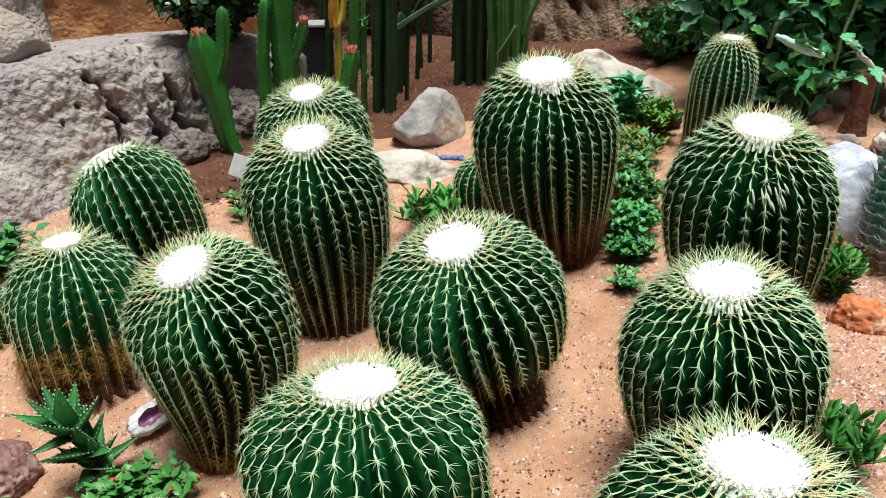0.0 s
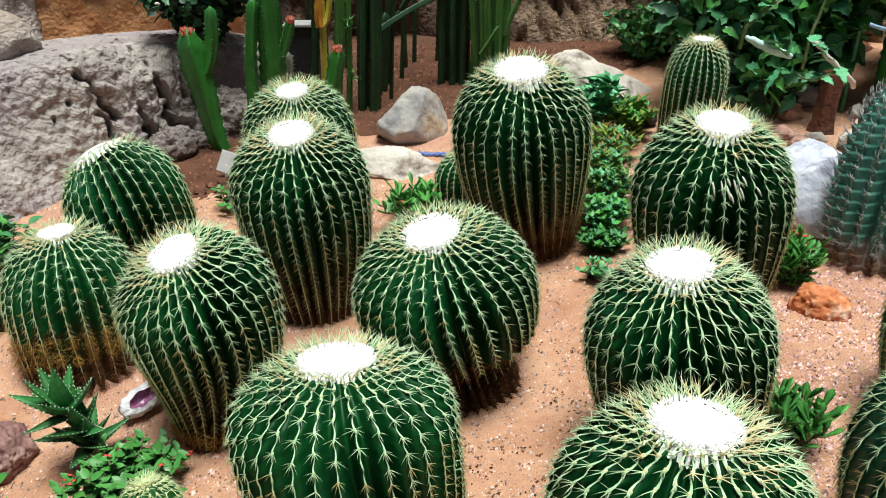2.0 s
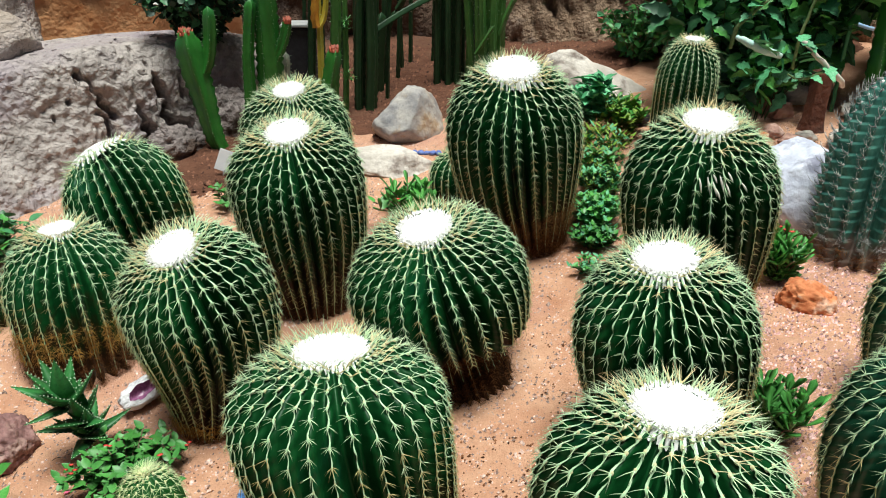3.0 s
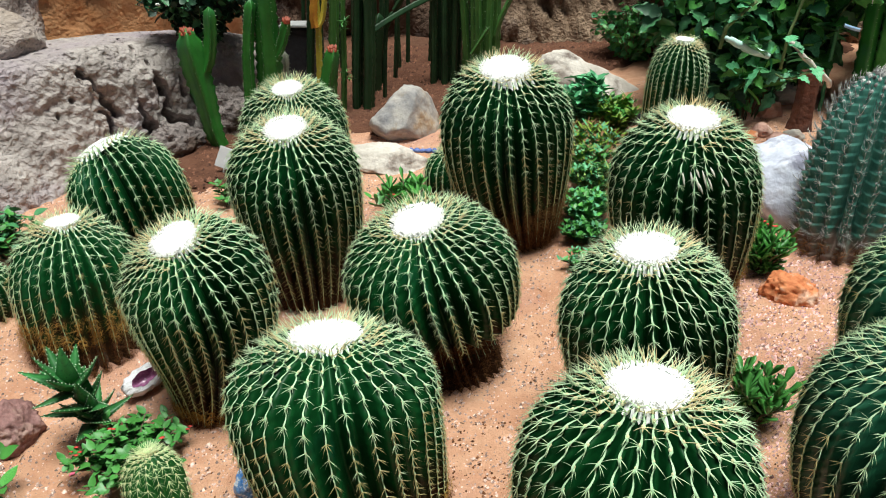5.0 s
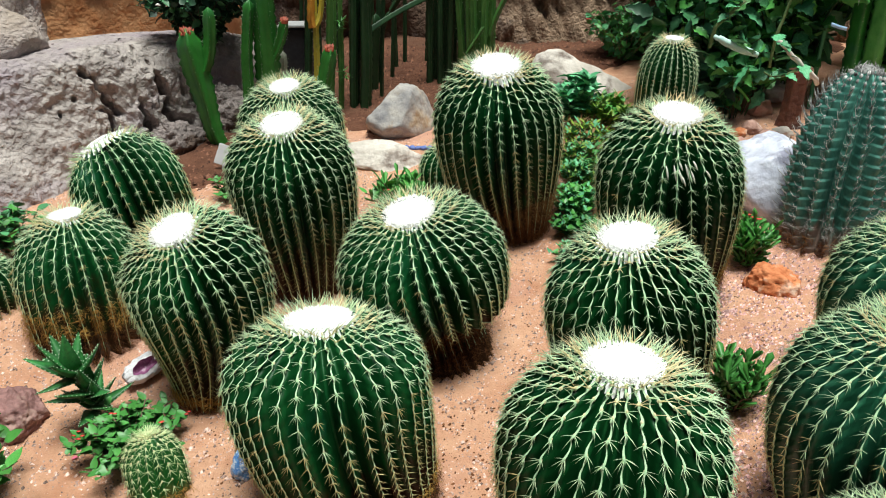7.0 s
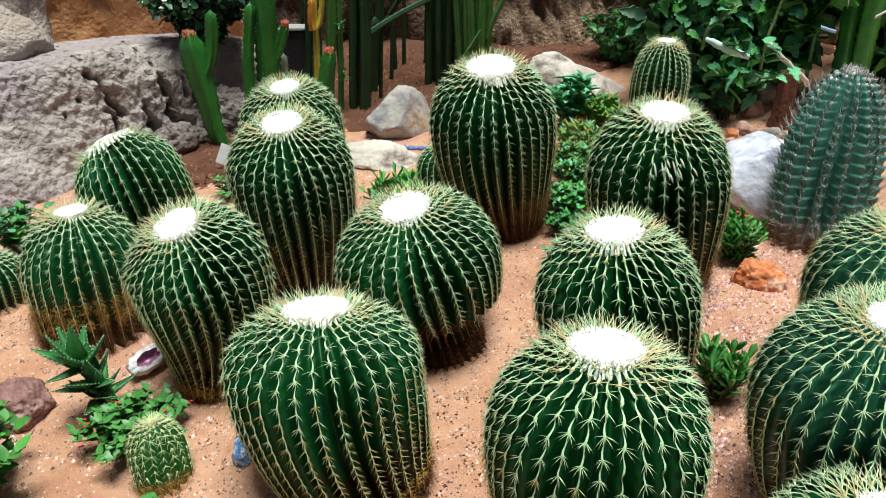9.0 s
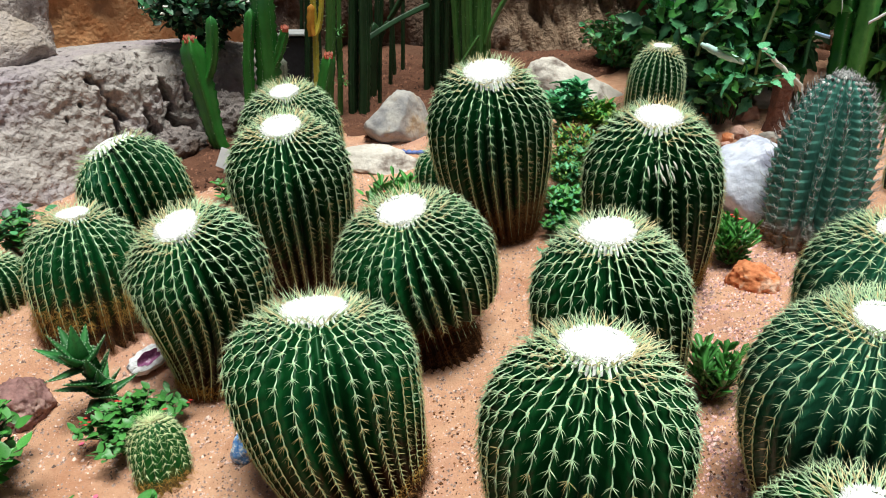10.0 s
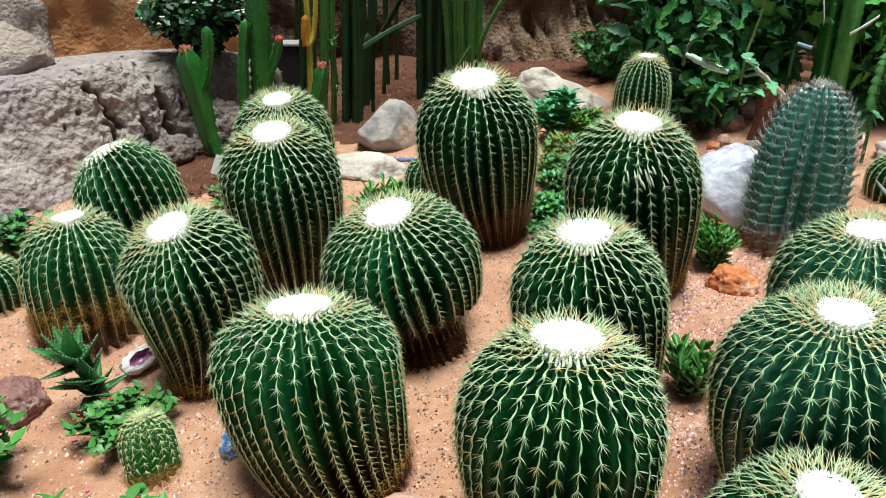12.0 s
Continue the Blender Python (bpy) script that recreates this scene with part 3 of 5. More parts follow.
        tuft = cones(pb, pw, r.uniform(0.005, 0.011, n) + 0.007 * pq ** 6, 0.0035)
        put("wool_crown", np_mesh("wool_crown", *joined([(vv, f, tri), tuft]), WOOL), ob, label="blown white woolly crown")
    else:
        n = 36
        pt = r.uniform(0, 2 * np.pi, n)
        body_top = top - d * (1 - a[-1]) * tall
        ring = np.arange(24) * 2 * np.pi / 24
        vv = np.concatenate([body_top + (e1 * np.cos(ring)[:, None] + e2 * np.sin(ring)[:, None]) * cap_r * 1.02, (body_top + d * cap_r * 0.5)[None]])
        tri = np.stack([np.arange(24), (np.arange(24) + 1) % 24, np.full(24, 24)], 1)
        pb = body_top + (e1 * np.cos(pt)[:, None] + e2 * np.sin(pt)[:, None]) * (cap_r * np.sqrt(r.random(n)))[:, None]
        tuft = cones(pb, d + 0.8 * r.normal(0, 0.5, (n, 3)), spine_len * 0.5, spine_w)
        put("crown", np_mesh("crown", *joined([(vv, np.zeros((0, 4), int), tri), tuft]), spine), ob, label="tuft of young spines")
    # pale healed scratches between the ribs
    for k, (u, deg, ln) in enumerate(scars):
        s0, t0 = np.array([u * total]), np.array([radians(deg)])
        p0 = surface(s0, t0, np.array([0.02]))[0]
        p1 = surface(s0 - ln, t0 + 0.06, np.array([0.02]))[0]
        pts = bezier(p0, (p0 + p1) / 2 * 1.004, p1, 5)
        put("scar", np_mesh("scar", *tube(pts, np.array([0.0008, 0.0028, 0.0035, 0.0025, 0.0008]), 6), SCAR), ob)
    return ob


# foot x, y; crown x, y, z; radius; crown radius; ribs; nod; widest; foot; woody; label
FRONT_CACTI = [
    (-0.025, 1.215, -0.176, 1.275, 0.435, 0.249, 0.088, 34, (-0.03, 0.16), 0.74, 0.61, 0.20, "broad golden barrel cactus with long pale spines and white crown"),
    (0.49, 0.98, 0.456, 0.878, 0.58, 0.228, 0.078, 35, (0.02, 0.06), 0.68, 0.48, 0.14, "deep green golden barrel cactus with a ragged white crown"),
    (0.155, 1.82, 0.026, 1.83, 0.478, 0.266, 0.084, 33, (-0.2, -0.22), 0.64, 0.46, 0.38, "round golden barrel cactus leaning above a dark shrivelled foot"),
    (0.73, 1.56, 0.589, 1.438, 0.579, 0.221, 0.078, 34, (-0.11, -0.08), 0.66, 0.66, 0.14, "tall green golden barrel cactus with wide white crown"),
    (-0.60, 1.66, -0.632, 1.667, 0.492, 0.208, 0.070, 32, (-0.26, -0.34), 0.72, 0.36, 0.16, "golden barrel cactus leaning over a narrow brown foot"),
]
MIDDLE_CACTI = [
    (-1.07, 2.02, -1.155, 2.126, 0.339, 0.211, 0.056, 29, (-0.05, -0.02), 0.60, 0.84, 0.52, "squat golden barrel cactus with an orange-brown spiny base"),
    (-1.09, 2.66, -1.205, 2.627, 0.435, 0.218, 0.105, 31, (-0.64, 0.26), 0.60, 0.75, 0.12, "tilted golden barrel cactus with glossy side beside the rock"),
    (-0.37, 2.27, -0.412, 2.227, 0.631, 0.224, 0.074, 32, (-0.05, -0.30), 0.72, 0.60, 0.16, "tall columnar golden barrel cactus with long straight ribs"),
    (-0.48, 2.98, -0.521, 2.908, 0.584, 0.224, 0.064, 32, (-0.05, -0.28), 0.70, 0.7, 0.12, "golden barrel cactus standing behind a taller one"),
    (0.44, 2.62, 0.333, 2.562, 0.757, 0.248, 0.098, 31, (-0.05, -0.26), 0.68, 0.46, 0.34, "very tall golden barrel cactus with a tapering brown foot"),
    (1.00, 2.16, 0.863, 2.041, 0.722, 0.236, 0.080, 30, (-0.02, -0.22), 0.66, 0.52, 0.26, "tall golden barrel cactus with pale scratches on its side"),
]
RIGHT_CACTI = [
    (1.205, 1.10, 1.089, 0.985, 0.572, 0.263, 0.060, 34, (-0.08, -0.12), 0.62, 0.7, 0.12, "large golden barrel cactus with scratched lower side"),
    (1.52, 1.56, 1.388, 1.462, 0.57, 0.252, 0.064, 29, (-0.12, -0.10), 0.64, 0.7, 0.12, "golden barrel cactus half hidden behind a larger one"),
    (0.96, 0.63, 0.894, 0.57, 0.432, 0.217, 0.058, 30, (0.0, -0.02), 0.64, 0.7, 0.12, "low golden barrel cactus with dense pale spines"),
]
SMALL_CACTI = [
    (1.22, 3.47, 1.243, 3.434, 0.682, 0.138, 0.040, 25, (0.02, -0.08), 0.66, 0.82, 0.25, "small upright golden barrel cactus beside the leafy shrubs"),
    (-1.55, 2.23, -1.56, 2.22, 0.115, 0.125, 0.035, 22, (-0.05, -0.05), 0.6, 0.8, 0.3, "small golden barrel cactus at the edge of the sand"),
    (2.27, 2.80, 2.26, 2.78, 0.37, 0.14, 0.035, 22, (-0.02, -0.05), 0.6, 0.8, 0.25, "small dark barrel cactus beside a blue agave leaf"),
    (0.17, 2.93, 0.16, 2.92, 0.33, 0.13, 0.035, 22, (-0.1, -0.05), 0.6, 0.8, 0.5, "small brownish barrel cactus tucked behind a tall one"),
]
for i, (fx, fy, cx, cy, cz, R, cr, n, nod, wide, foot, woody, label) in enumerate(FRONT_CACTI + MIDDLE_CACTI + RIGHT_CACTI + SMALL_CACTI):
    small = R < 0.16
    dense = any(w in label for w in ("scratched lower", "half hidden", "dense pale"))
    marks = ()
    if "pale scratches" in label:
        marks = [(0.835, 250, 0.04), (0.84, 257, 0.05), (0.825, 262, 0.04), (0.845, 268, 0.05), (0.82, 273, 0.04), (0.815, 287, 0.03), (0.80, 265, 0.03), (0.855, 276, 0.03), (0.85, 262, 0.025)]
    if "scratched lower" in label:
        marks = [(0.52, 238, 0.035), (0.50, 246, 0.03), (0.48, 254, 0.035), (0.46, 262, 0.03), (0.50, 228, 0.03), (0.45, 270, 0.03)]
    barrel(on_ground(fx, fy), (cx, cy, cz), R, cr * 1.1, n, nod, wide, foot, woody, label, seed=i, scars=marks, skin=DULL_SKIN if "scratched lower" in label or "half hidden" in label else SKIN,
           step=0.024 if small else 0.038 if dense else 0.040, spine_len=0.020 if small else 0.029 if dense else 0.027, spine_w=0.0015 if small else 0.0019 if dense else 0.0017,
           neck=(0.35, 0.55) if "shrivelled" in label else None, sink=0.14 if "squat" in label else 0.07, zig=0.10 if "ragged" in label or "broad" in label else 0.08 if "shrivelled" in label or "pale scratches" in label else 0.05,
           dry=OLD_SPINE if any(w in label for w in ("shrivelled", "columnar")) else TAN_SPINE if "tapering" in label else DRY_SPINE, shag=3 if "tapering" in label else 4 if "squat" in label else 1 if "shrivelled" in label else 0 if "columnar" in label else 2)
barrel(on_ground(-0.612, 1.235), (-0.650, 1.300, 0.070), 0.078, 0.008, 18, (-0.10, 0.10), 0.60, 0.90, 0.40, "young bright green barrel cactus with orange-brown base", seed=31,
       skin=YOUNG, step=0.025, spine_len=0.024, spine_w=0.0016, depth=0.26, spine=YOUNG_SPINE, wool=False, name="young_barrel_cactus")
barrel(on_ground(1.62, 2.40), (1.672, 2.462, 0.763), 0.186, 0.030, 18, (0.05, -0.02), 0.42, 0.86, 0.22, "tall blue-green ribbed cactus with hooked dark spines", seed=33,
       skin=BLUE_SKIN, spine=DARK_SPINE, dry=DARK_SPINE, step=0.040, spine_len=0.037, spine_w=0.0034, depth=0.46, chin_h=0.048, spread=[(0, 0.9, 1.0, 0.8), (60, 0.8, 0.8, 0.7), (-60, 0.8, 0.8, 0.7), (180, 1.4, 1.5, 1.0), (150, 1.2, 1.3, 0.8), (-150, 1.2, 1.3, 0.8), (100, 0.7, 0.8, 0.7), (-100, 0.7, 0.8, 0.7)], wool=False, name="ribbed_cactus",
       group="", top_p=2.1)

# ---- rocks and walls ----
# assumed dark ground out of view, added to lower the bounce onto the cacti
ADDED_WALKWAY = mat("walkway", (0.11, 0.10, 0.095), (0.24, 0.22, 0.20), 5, 0.9, 0.5, 60, (0.16, 0.13, 0.11), 2, (0.5, 0.7), 0.2)
wx, wy = np.linspace(-4.4, 3.9, 60), np.linspace(-2.3, 0.30, 24)
WX, WY = np.meshgrid(wx, wy)
WZ = ground_z(WX, WY) + np.where((WY > 0.29) | (WY < -2.29), -0.05, 0.012)
tagged(put("path", np_mesh("path", np.stack([WX, WY, WZ], -1), grid_faces(len(wy), len(wx), False), (), ADDED_WALKWAY)), "unseen grey-brown strip added before the bed to cut bounce light", "path", kind="structure")


def rock(name, at, size, material, label, seed, turn=(0, 0, 0), cuts=7, rough=0.10, fine=0.03, category="rock", kind="", subdiv=5, group=""):
    """A weathered rock: a ball cut by a few planes, then roughened at two scales."""
    r = np.random.default_rng(seed)
    bm = bmesh.new()
    bmesh.ops.create_icosphere(bm, subdivisions=subdiv, radius=1.0)
    planes = [(unit(r.normal(0, 1, 3)), r.uniform(0.62, 0.85)) for _ in range(cuts)]
    off = Vector(r.uniform(-50, 50, 3))
    for v in bm.verts:
        p = np.array(v.co)
        for nrm, d in planes:
            k = p @ nrm - d
            if k > 0:
                p = p - nrm * k * 0.9
        q = Vector(p)
        k = 1 + rough * noise.fractal(q * 1.7 + off, 1.0, 2.0, 4) + fine * noise.fractal(q * 7 + off, 0.9, 2.0, 4)
        v.co = Vector((q.x * size[0], q.y * size[1], q.z * size[2])) * k
    me = bpy.data.meshes.new(name)
    bm.to_mesh(me)
    bm.free()
    me.polygons.foreach_set("use_smooth", np.ones(len(me.polygons), bool))
    me.materials.append(material)
    ob = put(name, me, None, pose(*at, *turn))
    return tagged(ob, label, category, group, kind)


def rock_sheet(name, p0, p1, height, back, material, label, seed, relief=0.08, cols=150, rows=70, depth=0.5, sag=0.0, crag=1.0, dents=(), fine=0.10, bulge=None, tilt=0.0):
    """A rough rock face from p0 to p1 on the ground: front face, rounded brow, top and back, as one closed band."""
    r = np.random.default_rng(seed)
    off = Vector(r.uniform(-50, 50, 3))
    p0, p1 = np.array(p0, float), np.array(p1, float)
    along = unit(p1 - p0)
    inward = np.array((-along[1], along[0], 0.0))
    span = float(np.linalg.norm(p1 - p0))
    prof = np.array([(0.0, -0.15), (0.02, 0.2), (0.35 * back, 0.75), (0.7 * back, 0.93), (back, 1.0), (back + depth * 0.5, 0.99), (back + depth, 0.9), (back + depth + 0.02, -0.15)])
    prof[:, 1] *= height
    k = np.concatenate([[0], np.cumsum(np.hypot(*np.diff(prof, axis=0).T))])
    s = np.linspace(0, k[-1], rows)
    pr = np.stack([np.interp(s, k, prof[:, 0]), np.interp(s, k, prof[:, 1])], 1)
    v = np.zeros((rows, cols, 3))
    for j, t in enumerate(np.linspace(0, 1, cols)):
        base = p0 + (p1 - p0) * t
        round_end = min(1.0, min(t, 1 - t) * 9 + 0.35) * (1 + 0.10 * math.sin(t * 7 + seed) * (depth > 0.6))
        for i in range(rows):
            dn, dz = pr[i]
            q = base + inward * (dn + (1 - round_end) * 0.15) + np.array((0, 0, dz * (1 + tilt * (0.6 - t)) * (0.55 + 0.45 * round_end) * (1 - sag * math.sin(t * 9 + seed) * 0.2)))
            if bulge:
                q = q - inward * bulge[2] * math.exp(-((t * span - bulge[0]) / bulge[1]) ** 2) * max(0.0, 1 - max(0.0, dz) / 0.42)
            w = Vector(q)
            h = relief * (noise.fractal(w * 1.6 + off, 1.0, 2.0, 3) + 0.35 * crag * noise.fractal(w * 6 + off, 0.8, 2.0, 4) + fine * noise.fractal(w * 26 + off, 0.8, 2.0, 3))
            ridge = noise.ridged_multi_fractal(w * 1.9 + off, 1.0, 2.0, 3, 1.0, 2.0)
            h -= relief * 0.9 * max(0.0, 0.55 - ridge) * crag
            for ds, zz, wide, tall, deep in dents:
                skew = (q[2] - zz) * 0.35 + 0.035 * noise.noise(w * 9 + off) + 0.02 * noise.noise(w * 25 + off)
                e = ((t * span - ds + skew) / wide) ** 2 + ((q[2] - zz) / tall) ** 2
                if e < 4 and i < rows * 0.45:
                    h -= deep * math.exp(-(e * (1 + 0.8 * noise.noise(w * 30 + off))) ** 2)
            v[i, j] = q - inward * h + np.array((0, 0, h * 0.35))
    ends, tris = [], []
    for side, col in ((0, 0), (1, cols - 1)):
        ends.append(v[:, col].mean(0))
        for i in range(rows - 1):
            tri = (i * cols + col, (i + 1) * cols + col, rows * cols + side)
            tris.append(tri if side else tri[::-1])
    return put(name, np_mesh(name, np.concatenate([v.reshape(-1, 3), ends]), grid_faces(rows, cols, False)[:, ::-1], tris, material))


left_face = rock_sheet("boulder", (-2.75, 2.35, -0.1), (-0.72, 4.45, -0.07), 0.62, 0.22, ROCK_GREY, "", 3, relief=0.06, cols=400, rows=190, depth=0.7, fine=0.26, crag=0.45, tilt=0.24, bulge=(1.12, 0.42, 0.24),
                       dents=[(1.745, 0.33, 0.018, 0.045, 0.22), (1.775, 0.275, 0.020, 0.04, 0.24), (1.70, 0.415, 0.014, 0.03, 0.10), (1.755, 0.19, 0.016, 0.09, 0.14), (2.075, 0.32, 0.016, 0.08, 0.20), (2.20, 0.33, 0.014, 0.05, 0.12), (2.27, 0.24, 0.02, 0.06, 0.16), (1.50, 0.30, 0.008, 0.012, 0.06), (1.58, 0.36, 0.010, 0.010, 0.06),
                              (2.09, 0.20, 0.022, 0.06, 0.26), (1.96, 0.15, 0.035, 0.045, 0.26), (2.15, 0.13, 0.05, 0.03, 0.30), (2.02, 0.12, 0.08, 0.02, 0.2), (1.93, 0.25, 0.016, 0.035, 0.10), (1.998, 0.54, 0.012, 0.014, 0.08), (2.046, 0.467, 0.012, 0.012, 0.08), (1.66, 0.46, 0.012, 0.02, 0.08)])
tagged(left_face, "large rough grey-violet boulder with dark cracks and holes", "boulder")
rock("boulder", (-2.27, 3.64, 0.54), (0.46, 0.30, 0.30), ROCK_TAN, "pale angular tan-grey rock ledge against the orange wall", 12, (5, 4, 12), cuts=12, rough=0.06)
rock("boulder", (-2.73, 4.22, 0.60), (0.62, 0.32, 0.85), ROCK_TAN, "tall grey-tan rock leaning on the orange wall", 13, (0, -10, 35), cuts=8, rough=0.14, fine=0.06)
rock("rubble_rock", (-1.27, 3.74, 0.06), (0.17, 0.10, 0.13), ROCK_DUSK, "dark grey crumbling rock at the foot of the boulder", 14, (0, 5, 40), cuts=8, rough=0.25, fine=0.14)
rock("rubble_rock", (-1.04, 3.98, 0.12), (0.16, 0.12, 0.22), ROCK_DUSK, "dark grey cracked rock behind the green column", 18, (0, -8, 30), cuts=8, rough=0.25, fine=0.14)
wall = rock_sheet("wall_west", (-4.6, 3.6, -0.1), (-1.2, 5.26, 0.1), 2.3, 0.35, ROCK_ORANGE, "", 8, relief=0.13, cols=160, rows=80, depth=0.5)
tagged(wall, "rough orange-brown rock wall behind the bed", "wall", kind="structure")
wall = rock_sheet("wall_north", (0.40, 5.40, 0.1), (4.2, 4.95, 0.25), 2.6, 0.45, ROCK_WARM, "", 15, relief=0.12, cols=260, rows=130, depth=0.5, crag=0.7, fine=0.32,
                  dents=[(0.47, 0.55, 0.035, 0.16, 0.10), (0.40, 0.30, 0.03, 0.12, 0.05), (0.62, 0.45, 0.02, 0.10, 0.05), (0.95, 0.6, 0.03, 0.2, 0.06), (0.80, 0.7, 0.02, 0.12, 0.05)])
tagged(wall, "brown weathered rock wall with dark streaks behind the shrubs", "wall", kind="structure")
# rock tone is very dark here: shade behind the stems is painted in
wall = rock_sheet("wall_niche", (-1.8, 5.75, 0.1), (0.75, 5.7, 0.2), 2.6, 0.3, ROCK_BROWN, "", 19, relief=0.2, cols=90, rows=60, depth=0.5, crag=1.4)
tagged(wall, "rock wall behind the stems with shade in its dark colour", "wall", kind="structure")
wall = rock_sheet("wall_east", (3.3, 5.9, 0.2), (4.2, -1.8, 0.0), 2.3, 0.4, ROCK_BROWN, "", 16, relief=0.2, cols=90, rows=50, depth=0.5)
tagged(wall, "brown rock wall closing the bed", "wall", kind="structure")
# unseen wall behind the camera, raised to block sky light from the cactus fronts
wall = rock_sheet("wall_south", (4.3, -2.6, 0.0), (-4.9, -2.6, -0.2), 4.0, 0.4, ROCK_BROWN, "", 17, relief=0.2, cols=60, rows=40, depth=0.5)
tagged(wall, "tall unseen brown rock wall added to cut sky light", "wall", kind="structure")
wall = rock_sheet("wall_corner", (-4.6, -2.5, 0.0), (-4.6, 3.8, -0.1), 2.6, 0.4, ROCK_BROWN, "", 18, relief=0.2, cols=60, rows=40, depth=0.5)
tagged(wall, "brown rock wall beside the bed", "wall", kind="structure")

rock("rock", (-0.075, 3.80, 0.165), (0.205, 0.17, 0.20), STONE_MIXED, "blocky grey and tan rock resting on the sand", 21, (0, 12, 20), cuts=14, rough=0.06)
rock("rock", (-0.16, 3.37, 0.10), (0.225, 0.13, 0.095), STONE_PALE, "low pale rock with grey veins, half sunk in sand", 22, (0, 4, 4), cuts=8)
rock("rock", (0.97, 4.36, 0.16), (0.36, 0.22, 0.26), STONE_PALE, "long cream-coloured rock behind the tall cactus", 29, (0, 16, -8), cuts=9)
rock("rock", (1.56, 2.80, 0.19), (0.30, 0.22, 0.30), STONE_WHITE, "white rock with blue-grey streaks standing on the sand", 24, (-22, 8, 25), cuts=9, rough=0.06, fine=0.03)
rock("rock", (1.305, 2.075, 0.088), (0.100, 0.072, 0.078), STONE_RUST, "rough rust-orange stone on the sand", 25, (0, 12, -22), cuts=10, rough=0.18, fine=0.10)
rock("rock", (-1.195, 1.63, -0.135), (0.118, 0.105, 0.092), STONE_RED, "rounded red-brown stone on the sand", 26, (0, 0, 10), cuts=9, rough=0.12, fine=0.12)
rock("rock", (0.075, 1.055, -0.062), (0.105, 0.07, 0.050), STONE_PINK, "pinkish tan stone beside the broad cactus", 27, (0, 0, 30), cuts=5)
for k, (x, y, s) in enumerate(((1.50, 3.56, 0.05), (1.66, 3.50, 0.035), (1.74, 3.56, 0.05), (1.86, 3.46, 0.045), (1.62, 3.40, 0.03), (2.02, 3.38, 0.08), (2.12, 3.52, 0.07), (2.24, 3.30, 0.09), (2.45, 3.20, 0.08), (2.38, 3.05, 0.06), (1.48, 3.86, 0.08), (1.62, 3.86, 0.06), (1.86, 3.80, 0.075), (2.02, 3.98, 0.09), (1.72, 4.16, 0.07), (2.18, 3.72, 0.06), (2.32, 3.62, 0.08), (1.78, 3.42, 0.055), (1.50, 3.70, 0.05), (2.35, 3.42, 0.07))):
    rock("stone", on_ground(x, y, -s * 0.4), (s * 1.2, s, s * 0.75), (STONE_PALE, STONE_RUST, STONE_PINK, STONE_PALE, STONE_PINK)[k % 5], ("small cream stone under the shrubs", "small orange-tan stone under the shrubs", "small pink stone under the shrubs")[(0, 1, 2, 0, 2)[k % 5]],
         40 + k, (0, 0, 40 * k), cuts=9, rough=0.18, fine=0.09, subdiv=4, group="stones under the shrubs")


def geode(at):
    ob = thing("geode", at, "white hollow stone with a purple crystal inside", "rock")
    n, m = 28, 14
    a = np.arange(n) * 2 * np.pi / n
    q = np.linspace(-0.5 * np.pi, 0.5 * np.pi, m)
    r = np.random.default_rng(4)
    shell = []
    for ph in q:
        w = 1 + 0.07 * r.normal(0, 1, n)
        z = math.sin(ph) * 0.05
        shell.append(np.stack([np.cos(a) * math.cos(ph) ** 0.7 * 0.085 * w, np.sin(a) * math.cos(ph) ** 0.7 * 0.05 * w, np.full(n, min(z, 0.026)) + 0.004 * r.normal(0, 1, n)], 1))
    ring = shell[-4].copy()
    rows = shell[:-3]
    for k, dz in ((0.72, 0.0), (0.62, -0.016), (0.40, -0.026), (0.05, -0.028)):
        rr = ring * np.array((k, k, 0)) + np.array((0, 0, 0.028 + dz))
        rows.append(rr)
    v = np.stack(rows)
    put("shell", np_mesh("shell", v[:-3].reshape(-1, 3), grid_faces(len(v) - 3, n, True), (), GEODE), ob)
    put("crystal", np_mesh("crystal", v[-4:].reshape(-1, 3) + (0, 0, 0.0005), grid_faces(4, n, True), (), AMETHYST, smooth=False), ob, label="purple amethyst hollow")
    return ob


g = geode((-0.825, 1.77, -0.038))
g.rotation_euler = (radians(46), radians(-20), radians(36))
g.scale = (0.86, 0.80, 0.86)
rock("glass_stone", (-0.412, 1.312, -0.045), (0.038, 0.034, 0.052), STONE_BLUE, "blue and white glassy stone standing in sand", 33, cuts=5, rough=0.12, fine=0.08, category="ornament", subdiv=4)

# reddish brown soil round the stems at the back, its colour darkened for the shade there
sx, sy = np.arange(-1.3, 2.9, 0.03), np.arange(2.9, 6.4, 0.03)
SX, SY = np.meshgrid(sx, sy)
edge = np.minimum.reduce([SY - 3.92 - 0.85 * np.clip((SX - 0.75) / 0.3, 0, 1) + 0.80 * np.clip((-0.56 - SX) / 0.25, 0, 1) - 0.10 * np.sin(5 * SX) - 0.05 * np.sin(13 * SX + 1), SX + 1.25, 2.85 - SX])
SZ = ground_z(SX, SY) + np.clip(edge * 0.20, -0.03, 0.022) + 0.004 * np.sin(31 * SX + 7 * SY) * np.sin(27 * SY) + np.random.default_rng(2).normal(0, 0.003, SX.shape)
tagged(put("soil", np_mesh("soil", np.stack([SX, SY, SZ], -1), grid_faces(len(sy), len(sx), False), (), SOIL)), "reddish brown soil, darkened for shade, round the columns and shrubs", "ground", kind="structure")

# ---- leaves ----


SHAPES = {}


